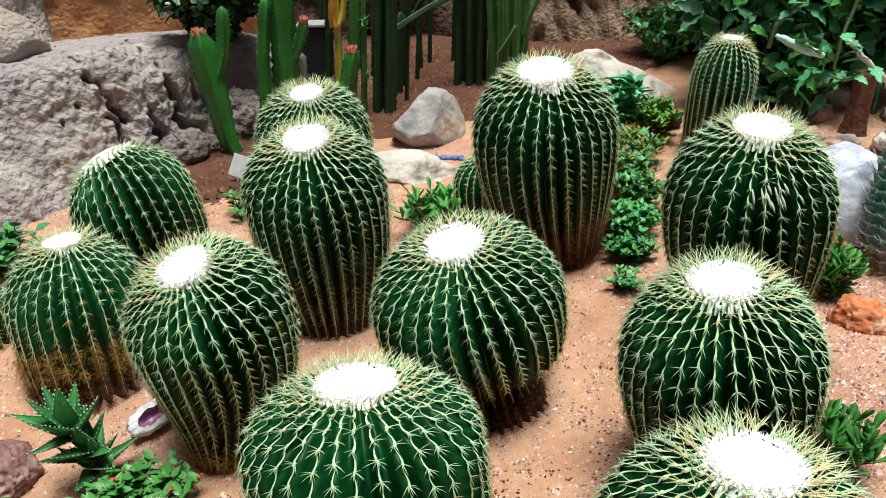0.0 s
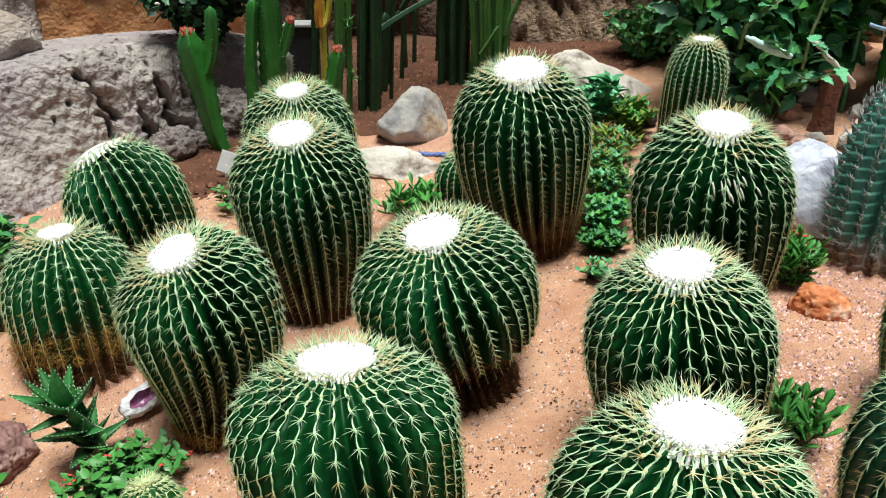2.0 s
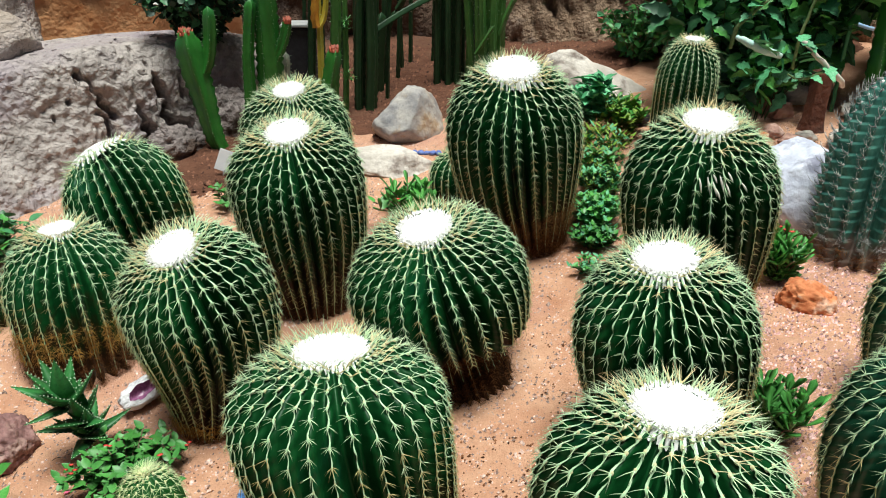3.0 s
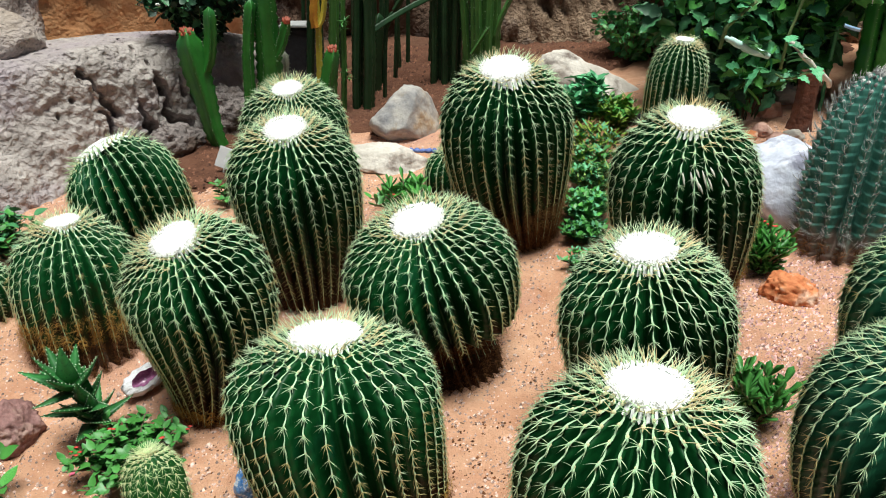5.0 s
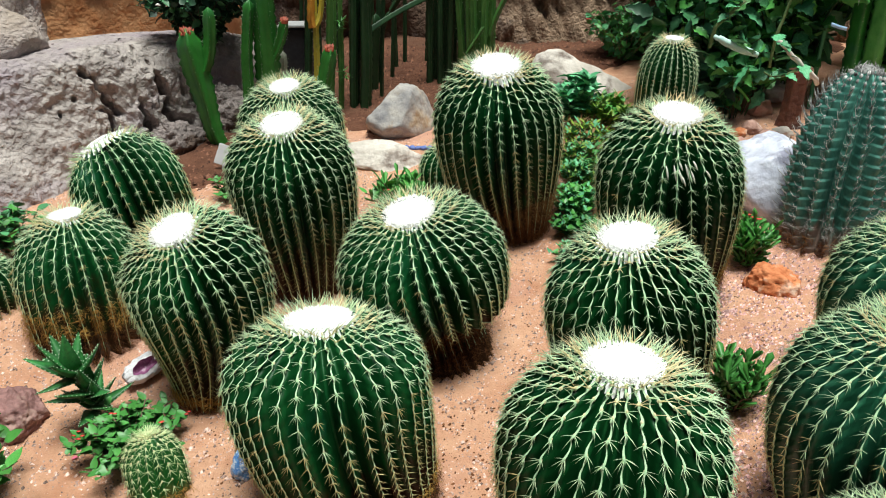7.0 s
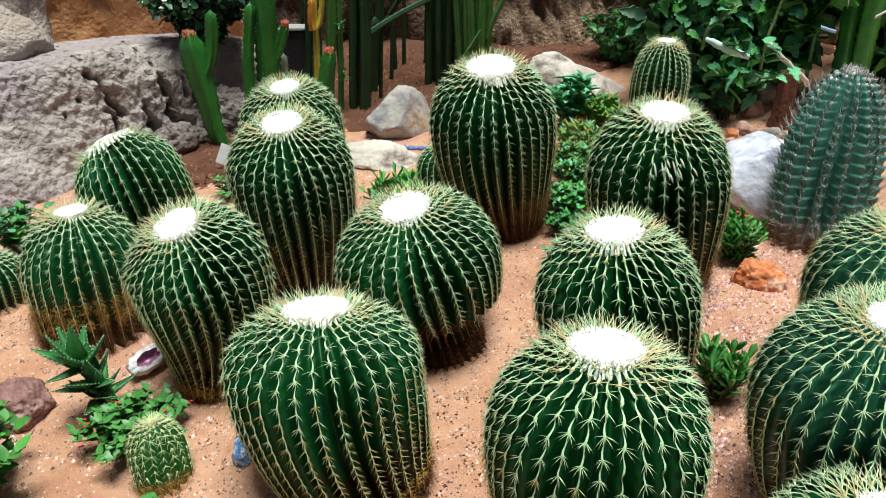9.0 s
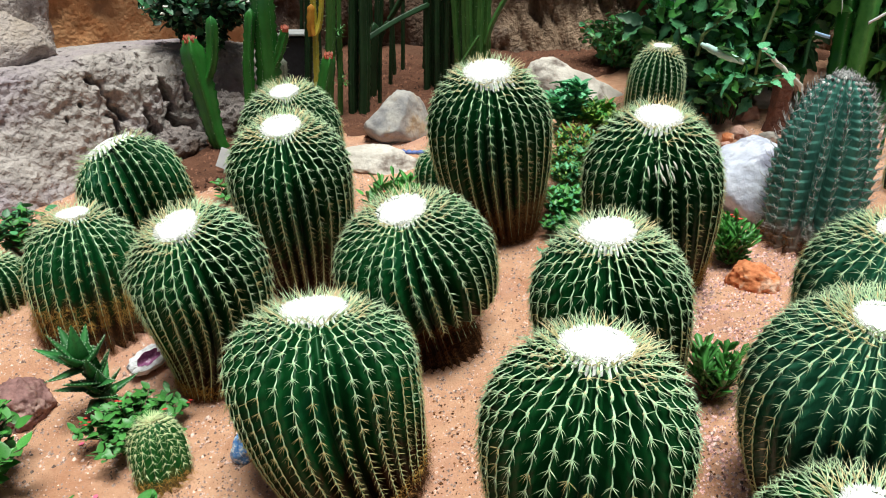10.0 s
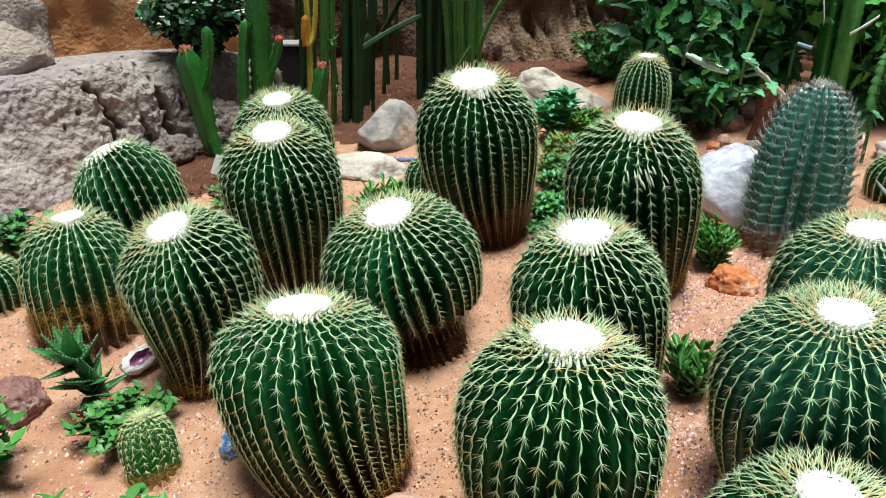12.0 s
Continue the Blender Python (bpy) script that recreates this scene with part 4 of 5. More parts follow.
def kept(me, v, faces):
    """Remembers a leaf's shape, for leaves too many to be objects of their own."""
    SHAPES[me.name] = (v.reshape(-1, 3), faces)
    return me


def leaf_mesh(name, material, length=1.0, width=0.4, cup=0.12, curl=0.25, tip=0.6, wave=0.0, thick=0.0, seg=5, spoon=False):
    """A leaf along +y from its stalk, cupped and curling down; thick makes it a fleshy closed body."""
    s = np.linspace(0, 1, seg + 1)
    w = width * 0.5 * np.sin(np.pi * np.clip(s, 0.02, 1) ** tip) ** 0.8
    if spoon:
        w = width * 0.5 * np.clip(s, 0.03, 1) ** 0.9 * np.sqrt(np.clip(1 - s ** 5, 0.04, 1)) * 1.2
    w[0], w[-1] = width * 0.06, width * 0.02
    w = w * (1 + wave * np.sin(np.arange(seg + 1) * np.pi / 2 + 0.7) * (0.5 + s))
    z = -curl * s ** 2 * length
    if thick:
        rows = []
        for k in range(seg + 1):
            h = thick * 0.5 * min(1.0, w[k] / (width * 0.35))
            rows.append([(-w[k], s[k] * length, z[k] + cup * w[k]), (0, s[k] * length, z[k] + h * 0.5), (w[k], s[k] * length, z[k] + cup * w[k]), (0, s[k] * length, z[k] - h)])
        v = np.array(rows)
        return kept(np_mesh(name, v.reshape(-1, 3), grid_faces(seg + 1, 4, True), (), material), v, grid_faces(seg + 1, 4, True))
    v = np.array([[(-w[k], s[k] * length, z[k] + cup * width), (0, s[k] * length, z[k]), (w[k], s[k] * length, z[k] + cup * width)] for k in range(seg + 1)])
    return kept(np_mesh(name, v.reshape(-1, 3), grid_faces(seg + 1, 3, False), (), material), v, grid_faces(seg + 1, 3, False))


def leaf_pose(p, way, size, roll):
    q = Vector(way).to_track_quat("Y", "Z")
    return Matrix.LocRotScale(Vector(p), q @ Euler((0, roll, 0)).to_quaternion(), Vector((size, size, size)))


def place_leaf(ob, me, p, way, size, roll, name="leaf"):
    """A leaf object from point p along way."""
    return put(name, me, ob, leaf_pose(p, way, size, roll))


def bunch(name, at, label, stems, height, spread, leaf, size, per_stem, seed, flowers=0, petal=None, bloom=0.16, stem_mat=TWIG, stem_r=0.003, tilt=0.6, category="plant",
          group="", bare=0.25, lean=(0, 0), single=170, wild=False):
    """A bushy plant: thin arching stems with leaves set spirally along them, and small flowers at some tips."""
    r = np.random.default_rng(seed)
    ob = thing(name, at, label, category, group)
    tubes, loose = [], {}
    count = 0
    for k in range(stems):
        a = r.uniform(0, 2 * np.pi)
        d = spread * math.sqrt(r.uniform(0.02, 1))
        h = height * r.uniform(0.65, 1.05) * (1 - 0.35 * (d / spread) ** 2)
        tip = np.array((math.cos(a) * d + lean[0] * h, math.sin(a) * d + lean[1] * h, h))
        pts = bezier((math.cos(a) * d * 0.2, math.sin(a) * d * 0.2, -0.01), (tip[0] * 0.45, tip[1] * 0.45, h * 0.7), tip, 7)
        tubes.append(tube(pts, np.linspace(stem_r, stem_r * 0.5, 7), 5))
        for i in range(per_stem):
            u = bare + (1 - bare) * (i + r.uniform(0, 0.8)) / per_stem
            f = u * 6
            i0 = min(5, int(f))
            p = pts[i0] + (pts[i0 + 1] - pts[i0]) * (f - i0)
            b = i * 2.4 + r.uniform(-0.5, 0.5) + k
            way = np.array((math.cos(b), math.sin(b), tilt * r.uniform(0.2, 1.4) + 0.8 * max(0, u - 0.7)))
            if wild:
                way[2] = r.uniform(-0.9, 1.1)
            me, sz, roll = leaf[(count * 7 + k) % len(leaf)], size * r.uniform(0.65, 1.15), r.uniform(-1.2, 1.2) if wild else r.uniform(-0.5, 0.5)
            if count < single:
                place_leaf(ob, me, p, way, sz, roll)
            else:
                m = np.array(leaf_pose(p, way, sz, roll))
                v, f = SHAPES[me.name]
                loose.setdefault(me.name, []).append((v @ m[:3, :3].T + m[:3, 3], f, np.zeros((0, 3), int)))
            count += 1
        if k < flowers:
            for b in range(2):
                c = tip + np.array((r.normal(0, 0.006), r.normal(0, 0.006), 0.008))
                rr = size * bloom
                ring = np.arange(8) * 2 * np.pi / 8
                face = np.array(Euler((0.9 + r.normal(0, 0.3), r.normal(0, 0.3), 0)).to_matrix()) if petal is PETAL_WHITE else np.eye(3)
                fl = np.concatenate([[c + (0, 0, -rr * 0.2)], c + np.stack([np.cos(ring) * rr * (1 + 0.3 * np.cos(2 * ring)), np.sin(ring) * rr * (1 + 0.3 * np.cos(2 * ring)), np.full(8, rr * 0.35)], 1),
                                     [c + (0, 0, rr * 0.45)]])
                fl = c + (fl - c) @ face.T + np.array((0, -0.02, 0.0)) * (petal is PETAL_WHITE)
                jj = np.arange(8)
                tri = np.concatenate([np.stack([np.zeros(8, int), (jj + 1) % 8 + 1, jj + 1], 1), np.stack([jj + 1, (jj + 1) % 8 + 1, np.full(8, 9)], 1)])
                put("flower", np_mesh("flower", fl, (), tri, petal), ob, label="small flower")
    for key, pieces in loose.items():
        tagged(put("foliage", np_mesh("foliage", *joined(pieces), bpy.data.meshes[key].materials[0]), ob), kind="stuff")
    tagged(put("twigwork", np_mesh("twigwork", *joined(tubes), stem_mat), ob), kind="stuff")
    return ob


OVAL = leaf_mesh("leaf", LEAF_BRIGHT, 1, 0.60, 0.10, 0.15, 0.75)
OVAL_DEEP = leaf_mesh("leaf", LEAF, 1, 0.60, 0.10, 0.2, 0.75)
OVAL_DARK = leaf_mesh("leaf", LEAF_DARK, 1, 0.7, 0.10, 0.25, 0.7)
FLESHY = leaf_mesh("leaf", LEAF, 1, 0.42, 0.25, -0.12, 0.85, thick=0.14, seg=6, spoon=True)
FLESHY_BRIGHT = leaf_mesh("leaf", LEAF_BRIGHT, 1, 0.42, 0.25, -0.12, 0.85, thick=0.14, seg=6, spoon=True)
LOBED = leaf_mesh("leaf", LEAF_TEAL, 1, 0.62, 0.16, 0.45, 0.72, wave=0.20, seg=14)
LOBED_DARK = leaf_mesh("leaf", LEAF_DARK, 1, 0.60, 0.16, 0.5, 0.72, wave=0.20, seg=14)
LOBED_MID = leaf_mesh("leaf", LEAF, 1, 0.62, 0.18, 0.3, 0.72, wave=0.20, seg=14)
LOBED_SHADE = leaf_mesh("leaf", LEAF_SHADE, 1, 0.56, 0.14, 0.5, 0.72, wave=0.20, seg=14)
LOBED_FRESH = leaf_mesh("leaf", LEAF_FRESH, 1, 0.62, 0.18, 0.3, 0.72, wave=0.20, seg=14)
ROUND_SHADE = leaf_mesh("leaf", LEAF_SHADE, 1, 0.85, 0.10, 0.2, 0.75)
TINY_TEAL = leaf_mesh("leaf", LEAF_TEAL, 1, 0.5, 0.1, 0.1, 0.8, seg=4)
TINY_LIME = leaf_mesh("leaf", LEAF_LIME, 1, 0.32, 0.1, 0.1, 0.8, seg=4)
TINY_RUST = leaf_mesh("leaf", LEAF_RUSSET, 1, 0.3, 0.1, 0.3, 0.8, seg=4)

# thorny flowering plants on the sand
bunch("flowering_plant", on_ground(-0.76, 1.44), "leafy green plant with small red flowers on sand", 56, 0.12, 0.18, [OVAL_DEEP, OVAL_DEEP, OVAL], 0.035, 14, 51, 7, PETAL, stem_r=0.004)
bunch("flowering_plant", on_ground(-1.14, 1.25), "bright green plant with red flowers at the edge", 26, 0.25, 0.19, [OVAL, OVAL], 0.062, 10, 52, 4, PETAL, stem_r=0.004)
bunch("flowering_plant", on_ground(-0.60, 1.05), "low green plant with a red flower before the young cactus", 12, 0.065, 0.11, [OVAL, OVAL_DEEP], 0.052, 8, 53, 3, PETAL, stem_r=0.004)
bunch("flowering_plant", on_ground(-0.86, 1.10), "sprig of bright green leaves on the sand", 4, 0.07, 0.06, [OVAL], 0.045, 5, 54, stem_r=0.003)
bunch("succulent_plant", on_ground(0.955, 1.48), "green succulent with upright fleshy leaves on sand", 22, 0.19, 0.095, [FLESHY, FLESHY_BRIGHT, FLESHY], 0.064, 12, 55, stem_r=0.004, tilt=1.2, bare=0.08)
bunch("succulent_plant", on_ground(1.26, 2.25), "dense dark green succulent bush with tiny red buds", 32, 0.18, 0.10, [FLESHY_BRIGHT, FLESHY_BRIGHT, FLESHY], 0.064, 13, 56, 2, PETAL, stem_r=0.004, tilt=1.0, bare=0.05)
bunch("succulent_plant", on_ground(-0.05, 2.80), "green leafy clump on the sand behind the round cactus", 24, 0.16, 0.15, [FLESHY_BRIGHT, FLESHY, OVAL], 0.065, 9, 57, 1, PETAL, stem_r=0.005, tilt=1.0)
bunch("small_plant", on_ground(1.72, 1.98), "sprig of fresh green leaves beside the cactus", 5, 0.08, 0.06, [FLESHY_BRIGHT], 0.05, 6, 58, tilt=1.2)
bunch("small_plant", on_ground(-1.62, 2.62), "leafy green plant behind the squat cactus", 20, 0.22, 0.17, [OVAL_DARK, OVAL_DEEP], 0.055, 9, 59)
bunch("small_plant", on_ground(-0.86, 3.05), "small green plant in the shade of the tilted cactus", 8, 0.12, 0.09, [OVAL_DEEP], 0.05, 6, 60)
bunch("small_plant", (-2.35, 3.0, 0.30), "tuft of leaves growing from the boulder", 5, 0.09, 0.07, [OVAL_DEEP], 0.05, 6, 61)

# creeping ground cover between the tall cacti
for k, (x, y, st, h, sp, lf, sz, per) in enumerate((
        (0.70, 2.69, 70, 0.11, 0.125, [TINY_TEAL, OVAL_DEEP, OVAL], 0.030, 14), (0.77, 2.94, 60, 0.12, 0.13, [TINY_TEAL, TINY_LIME, OVAL_DEEP], 0.032, 13),
        (0.78, 3.14, 60, 0.12, 0.13, [TINY_LIME, TINY_TEAL, TINY_RUST, OVAL_DEEP], 0.036, 12), (0.85, 3.36, 60, 0.12, 0.14, [TINY_RUST, TINY_LIME, TINY_LIME, TINY_TEAL], 0.040, 12),
        (1.01, 3.66, 60, 0.15, 0.15, [TINY_LIME, TINY_LIME, OVAL], 0.050, 12), (0.85, 3.72, 20, 0.24, 0.12, [LOBED, LOBED, TINY_TEAL], 0.075, 9),
        (0.62, 2.36, 12, 0.05, 0.09, [TINY_TEAL, OVAL_DEEP], 0.024, 8), (0.90, 3.54, 40, 0.09, 0.14, [TINY_RUST, TINY_RUST, TINY_LIME], 0.038, 10), (0.67, 2.53, 34, 0.075, 0.10, [TINY_TEAL, OVAL_DEEP, OVAL], 0.028, 11))):
    bunch("ground_cover", on_ground(x, y), ("blue-green creeping plant with tiny leaves", "blue-green and lime creeping plant", "lime and russet creeping succulent", "russet creeping succulent with lime tips",
          "lime green spiky ground cover", "grey-green plant with notched leaves", "thin blue-green runner on the sand", "mixed green and russet creeper", "blue-green creeping plant spilling onto the sand")[k],
          int(st * 1.7), h * 1.25, sp, lf, sz * 1.0, int(per * 1.4), 70 + k, tilt=0.9, stem_r=0.002, group="ground cover", bare=0.1, single=60)


def aloe(at, nodes):
    """A creeping aloe: pointed fleshy leaves with pale teeth, in rosettes along one bent stem."""
    ob = thing("aloe", at, "dark green aloe with pale-toothed pointed leaves", "plant")
    me = leaf_mesh("leaf", ALOE, 1, 0.46, 0.16, -0.10, 0.34, thick=0.14, seg=8)
    rim, way = [], []
    for sx in (-1, 1):
        for u in np.linspace(0.12, 0.92, 9):
            w = 0.23 * math.sin(math.pi * u ** 0.34) ** 0.8
            rim.append((sx * w * 0.97, u, 0.10 * u * u + 0.16 * w + 0.012))
            way.append((sx * 0.7, 0.3, 0.6))
    teeth = np_mesh("teeth", *lumps(np.array(rim), np.array(way), np.tile((0.0, 1.0, 0.0), (len(rim), 1)), 0.034, 0.026, 0.020), ALOE_TOOTH)
    base = np.array(at)
    stem = np.array([base - (0, 0, 0.03)] + [n[0] for n in nodes]) - base
    put("stem", np_mesh("stem", *tube(stem, 0.011, 8), GREEN_TWIG), ob)
    r = np.random.default_rng(3)
    for c, up, count, size, spin in nodes:
        d = unit(np.array(up, float))
        e1 = unit(np.cross(d, (0, 0, 1)) + (0.001, 0, 0))
        e2 = np.cross(d, e1)
        for k in range(count):
            u = k / max(1, count - 1)
            b = spin + k * 2.39996
            out = e1 * math.cos(b) + e2 * math.sin(b)
            lf = place_leaf(ob, me, np.array(c) - base + d * 0.035 * (u - 0.5), out * (1.05 - 0.65 * u) + d * (0.15 + 0.85 * u), size * r.uniform(0.85, 1.1), r.uniform(-0.15, 0.15))
            put("teeth", teeth, lf)
    return ob


ALOE_TOOTH = mat("aloe_tooth", (0.36, 0.55, 0.34), (0.62, 0.76, 0.54), 30, 0.6, 0, 1)
aloe(on_ground(-0.915, 1.61, 0.0), [((-0.925, 1.60, -0.060), (0.2, -0.1, 1.0), 9, 0.125, 0.4), ((-0.925, 1.585, 0.0), (-0.15, -0.15, 1.0), 8, 0.125, 1.1), ((-0.95, 1.57, 0.07), (-0.45, 0.05, 0.9), 10, 0.130, 0.2)])

# ---- columnar plants at the back ----


def ribbed_stem(pts, radius, ribs, tooth=0.10, depth=0.42, per=6, taper=True, tooth_len=0.05, slim=1.0):
    """A star-shaped column along pts with toothed rib edges."""
    p = np.asarray(pts, float)
    k = np.concatenate([[0], np.cumsum(np.linalg.norm(np.diff(p, axis=0), axis=1))])
    rows = max(16, int(k[-1] / tooth_len * 2.5))
    s = np.linspace(0, k[-1], rows)
    c = np.stack([np.interp(s, k, p[:, i]) for i in range(3)], 1)
    ph = float(p[0].sum()) * 37
    sway = np.clip(s / 0.3, 0, 1) * radius * 0.14
    c = c + np.stack([sway * np.sin(6.3 * s + ph), sway * np.cos(5.1 * s + ph), 0 * s], 1)
    d = unit(np.gradient(c, axis=0))
    e1 = unit(np.array((1.0, 0.25, 0)) - d * (d @ np.array((1.0, 0.25, 0)))[:, None])
    e2 = np.cross(d, e1)
    cols = ribs * per
    a = np.arange(cols) * 2 * np.pi / cols
    crest = 1 - np.abs(np.sin(a * ribs / 2)) ** 0.8
    end = np.clip((k[-1] - s) / (radius * 1.3), 0, 1) ** 0.5 if taper else np.ones(rows)
    r = radius * (1 - depth * (1 - crest[None, :])) * (1 + tooth * np.cos(2 * np.pi * s / tooth_len)[:, None] * crest[None, :] ** 3) * (1 + 0.05 * np.sin(7 * s + ph) + 0.02 * np.sin(19 * s))[:, None] * (0.06 + 0.94 * end[:, None]) * np.interp(s / k[-1], (0, 0.75), (slim, 1.0))[:, None]
    v = c[:, None] + r[..., None] * (e1[:, None] * np.cos(a)[None, :, None] + e2[:, None] * np.sin(a)[None, :, None])
    tip = len(v) * cols
    vv = np.concatenate([v.reshape(-1, 3), c[-1:]])
    j = np.arange(cols)
    t = np.stack([tip - cols + j, tip - cols + (j + 1) % cols, np.full(cols, tip)], 1)
    at = np.arange(2, rows - 1)
    idx = np.arange(0, cols, per)
    crest_p = v[at][:, idx].reshape(-1, 3)
    crest_o = unit(crest_p - np.repeat(c[at], len(idx), 0))
    return (vv, grid_faces(rows, cols, True), t), crest_p, crest_o


def column_plant(name, at, label, stems, material, category="cactus", red=(), group="", spine_mat=None):
    """A clump of columnar stems; each is (points, radius, ribs). red: stems that end in red buds."""
    ob = thing(name, at, label, category, group)
    base = np.array(at)
    r = np.random.default_rng(len(stems) + 3)
    for k, (pts, radius, ribs, *m) in enumerate(stems):
        shape, cp, cn = ribbed_stem(np.asarray(pts, float) - base, radius, ribs, slim=0.62 if "paddle" in label and k == 0 else 1.0)
        st = put("stem", np_mesh("stem", *shape, m[0] if m else material), ob)
        pick = r.random(len(cp)) < (0.25 if "dark" in (m[0] if m else material).name or "fresh" in (m[0] if m else material).name else 0.8)
        way = cn[pick] + r.normal(0, 0.35, (pick.sum(), 3))
        tagged(put("spine_coat", np_mesh("spine_coat", *cones(cp[pick], way, 0.010, 0.0018), spine_mat or (TWIG if 'dark' in (m[0] if m else material).name else SPINE)), st), kind="stuff")
        if k in red:
            tip = np.asarray(pts[-1], float) - base
            n = 60
            b = r.uniform(0, 2 * np.pi, n)
            q = np.sqrt(r.random(n)) * radius * 0.46
            pb = tip + np.stack([np.cos(b) * q, np.sin(b) * q, -0.016 - 0.6 * q], 1)
            put("flower_bud", np_mesh("flower_bud", *cones(pb, np.stack([np.cos(b) * 0.5, np.sin(b) * 0.5, np.ones(n) * 1.9], 1), r.uniform(0.016, 0.036, n), 0.018), RED), st, label="red flower buds")
    return ob


def upright(x, y, x_high, radius, ribs=5, *material, low=0.09, high=1.9):
    """A stem that rises from the soil at x, y and stands over x_high at 0.85 m."""
    return ([(x, y, low), ((x + x_high) / 2, y, 0.48), (x_high + (x_high - x) * (high - 0.85) / 0.75, y, high)], radius, ribs, *material)


column_plant("column_cactus", on_ground(-1.03, 3.74), "fresh green paddle-like column with red flower buds",
             [([(-1.035, 3.74, 0.02), (-1.066, 3.72, 0.113), (-1.09, 3.72, 0.233), (-1.135, 3.72, 0.468), (-1.145, 3.72, 0.58), (-1.148, 3.72, 0.675)], 0.066, 4),
              (bezier((-1.085, 3.735, 0.46), (-1.035, 3.735, 0.54), (-1.030, 3.735, 0.775), 10), 0.031, 4)], COLUMN, red=(0,))
column_plant("column_cactus", on_ground(-0.82, 3.86), "tall green ribbed column with a budding side arm",
             [([(-0.815, 3.86, 0.05), (-0.776, 3.86, 0.655), (-0.74, 3.86, 1.9)], 0.064, 6), ([(-0.91, 3.82, 0.06), (-0.878, 3.82, 0.50), (-0.838, 3.82, 0.80)], 0.034, 5),
              (bezier((-0.75, 3.84, 0.50), (-0.70, 3.84, 0.56), (-0.671, 3.84, 0.70), 10), 0.028, 5)], COLUMN, red=(2,))
column_plant("column_cactus", on_ground(-0.725, 3.92), "short grey withered column stub",
             [([(-0.73, 3.92, 0.05), (-0.723, 3.92, 0.35), (-0.715, 3.92, 0.52)], 0.024, 5)], GREY_SKIN)
column_plant("column_cactus", on_ground(-0.55, 4.0), "yellow-striped slender column with a forked arm",
             [([(-0.552, 4.0, 0.08), (-0.545, 4.0, 0.38), (-0.534, 4.0, 0.64), (-0.530, 4.0, 1.9)], 0.016, 4), (bezier((-0.534, 3.99, 0.635), (-0.480, 3.99, 0.66), (-0.480, 4.0, 1.1), 10), 0.014, 4)], YELLOW_COLUMN)
rust = thing("withered_shoot", (-0.548, 3.975, 0.63), "rust-orange withered shoot against the yellow column", "cactus")
put("shoot", np_mesh("shoot", *ribbed_stem(np.array([(0, 0, 0), (-0.006, 0, 0.05), (0.004, 0, 0.17)]), 0.020, 4)[0], RUST_SKIN), rust)
column_plant("column_cactus", on_ground(-0.53, 3.9), "small green column tipped with red buds",
             [(bezier((-0.56, 3.9, 0.08), (-0.49, 3.9, 0.35), (-0.453, 3.9, 0.55), 10), 0.040, 4)], COLUMN, red=(0,))
column_plant("column_cactus", on_ground(-0.48, 4.12), "green slender columns beside the yellow one",
             [upright(-0.505, 4.12, -0.455, 0.030, 5, FRESH_COLUMN), upright(-0.645, 4.25, -0.601, 0.024, 5), upright(-0.725, 4.5, -0.673, 0.011, 4)], DARK_COLUMN)
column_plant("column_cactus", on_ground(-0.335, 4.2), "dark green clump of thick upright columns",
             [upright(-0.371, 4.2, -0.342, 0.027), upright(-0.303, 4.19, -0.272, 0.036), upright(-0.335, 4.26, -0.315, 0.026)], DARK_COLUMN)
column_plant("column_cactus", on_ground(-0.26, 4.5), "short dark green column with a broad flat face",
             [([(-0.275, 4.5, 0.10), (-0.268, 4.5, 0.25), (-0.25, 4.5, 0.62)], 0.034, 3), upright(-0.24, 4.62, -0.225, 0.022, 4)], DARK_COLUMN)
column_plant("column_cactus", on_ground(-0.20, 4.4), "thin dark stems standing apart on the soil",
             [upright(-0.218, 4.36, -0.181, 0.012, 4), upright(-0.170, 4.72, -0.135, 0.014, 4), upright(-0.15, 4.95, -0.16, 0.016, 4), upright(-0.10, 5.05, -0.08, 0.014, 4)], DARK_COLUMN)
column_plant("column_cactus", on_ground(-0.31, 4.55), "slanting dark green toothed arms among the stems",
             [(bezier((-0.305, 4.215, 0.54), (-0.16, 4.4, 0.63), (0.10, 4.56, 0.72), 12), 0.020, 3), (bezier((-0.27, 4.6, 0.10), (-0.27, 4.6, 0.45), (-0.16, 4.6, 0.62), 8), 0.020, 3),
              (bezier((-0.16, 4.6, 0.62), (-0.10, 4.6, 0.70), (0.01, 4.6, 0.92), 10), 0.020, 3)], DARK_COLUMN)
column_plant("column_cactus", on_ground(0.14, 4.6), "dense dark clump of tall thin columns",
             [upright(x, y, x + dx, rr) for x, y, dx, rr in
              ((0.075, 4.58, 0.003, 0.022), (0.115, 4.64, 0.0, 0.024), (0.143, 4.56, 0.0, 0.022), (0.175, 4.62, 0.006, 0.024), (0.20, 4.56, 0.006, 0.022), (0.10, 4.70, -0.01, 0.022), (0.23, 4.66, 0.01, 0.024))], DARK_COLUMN)
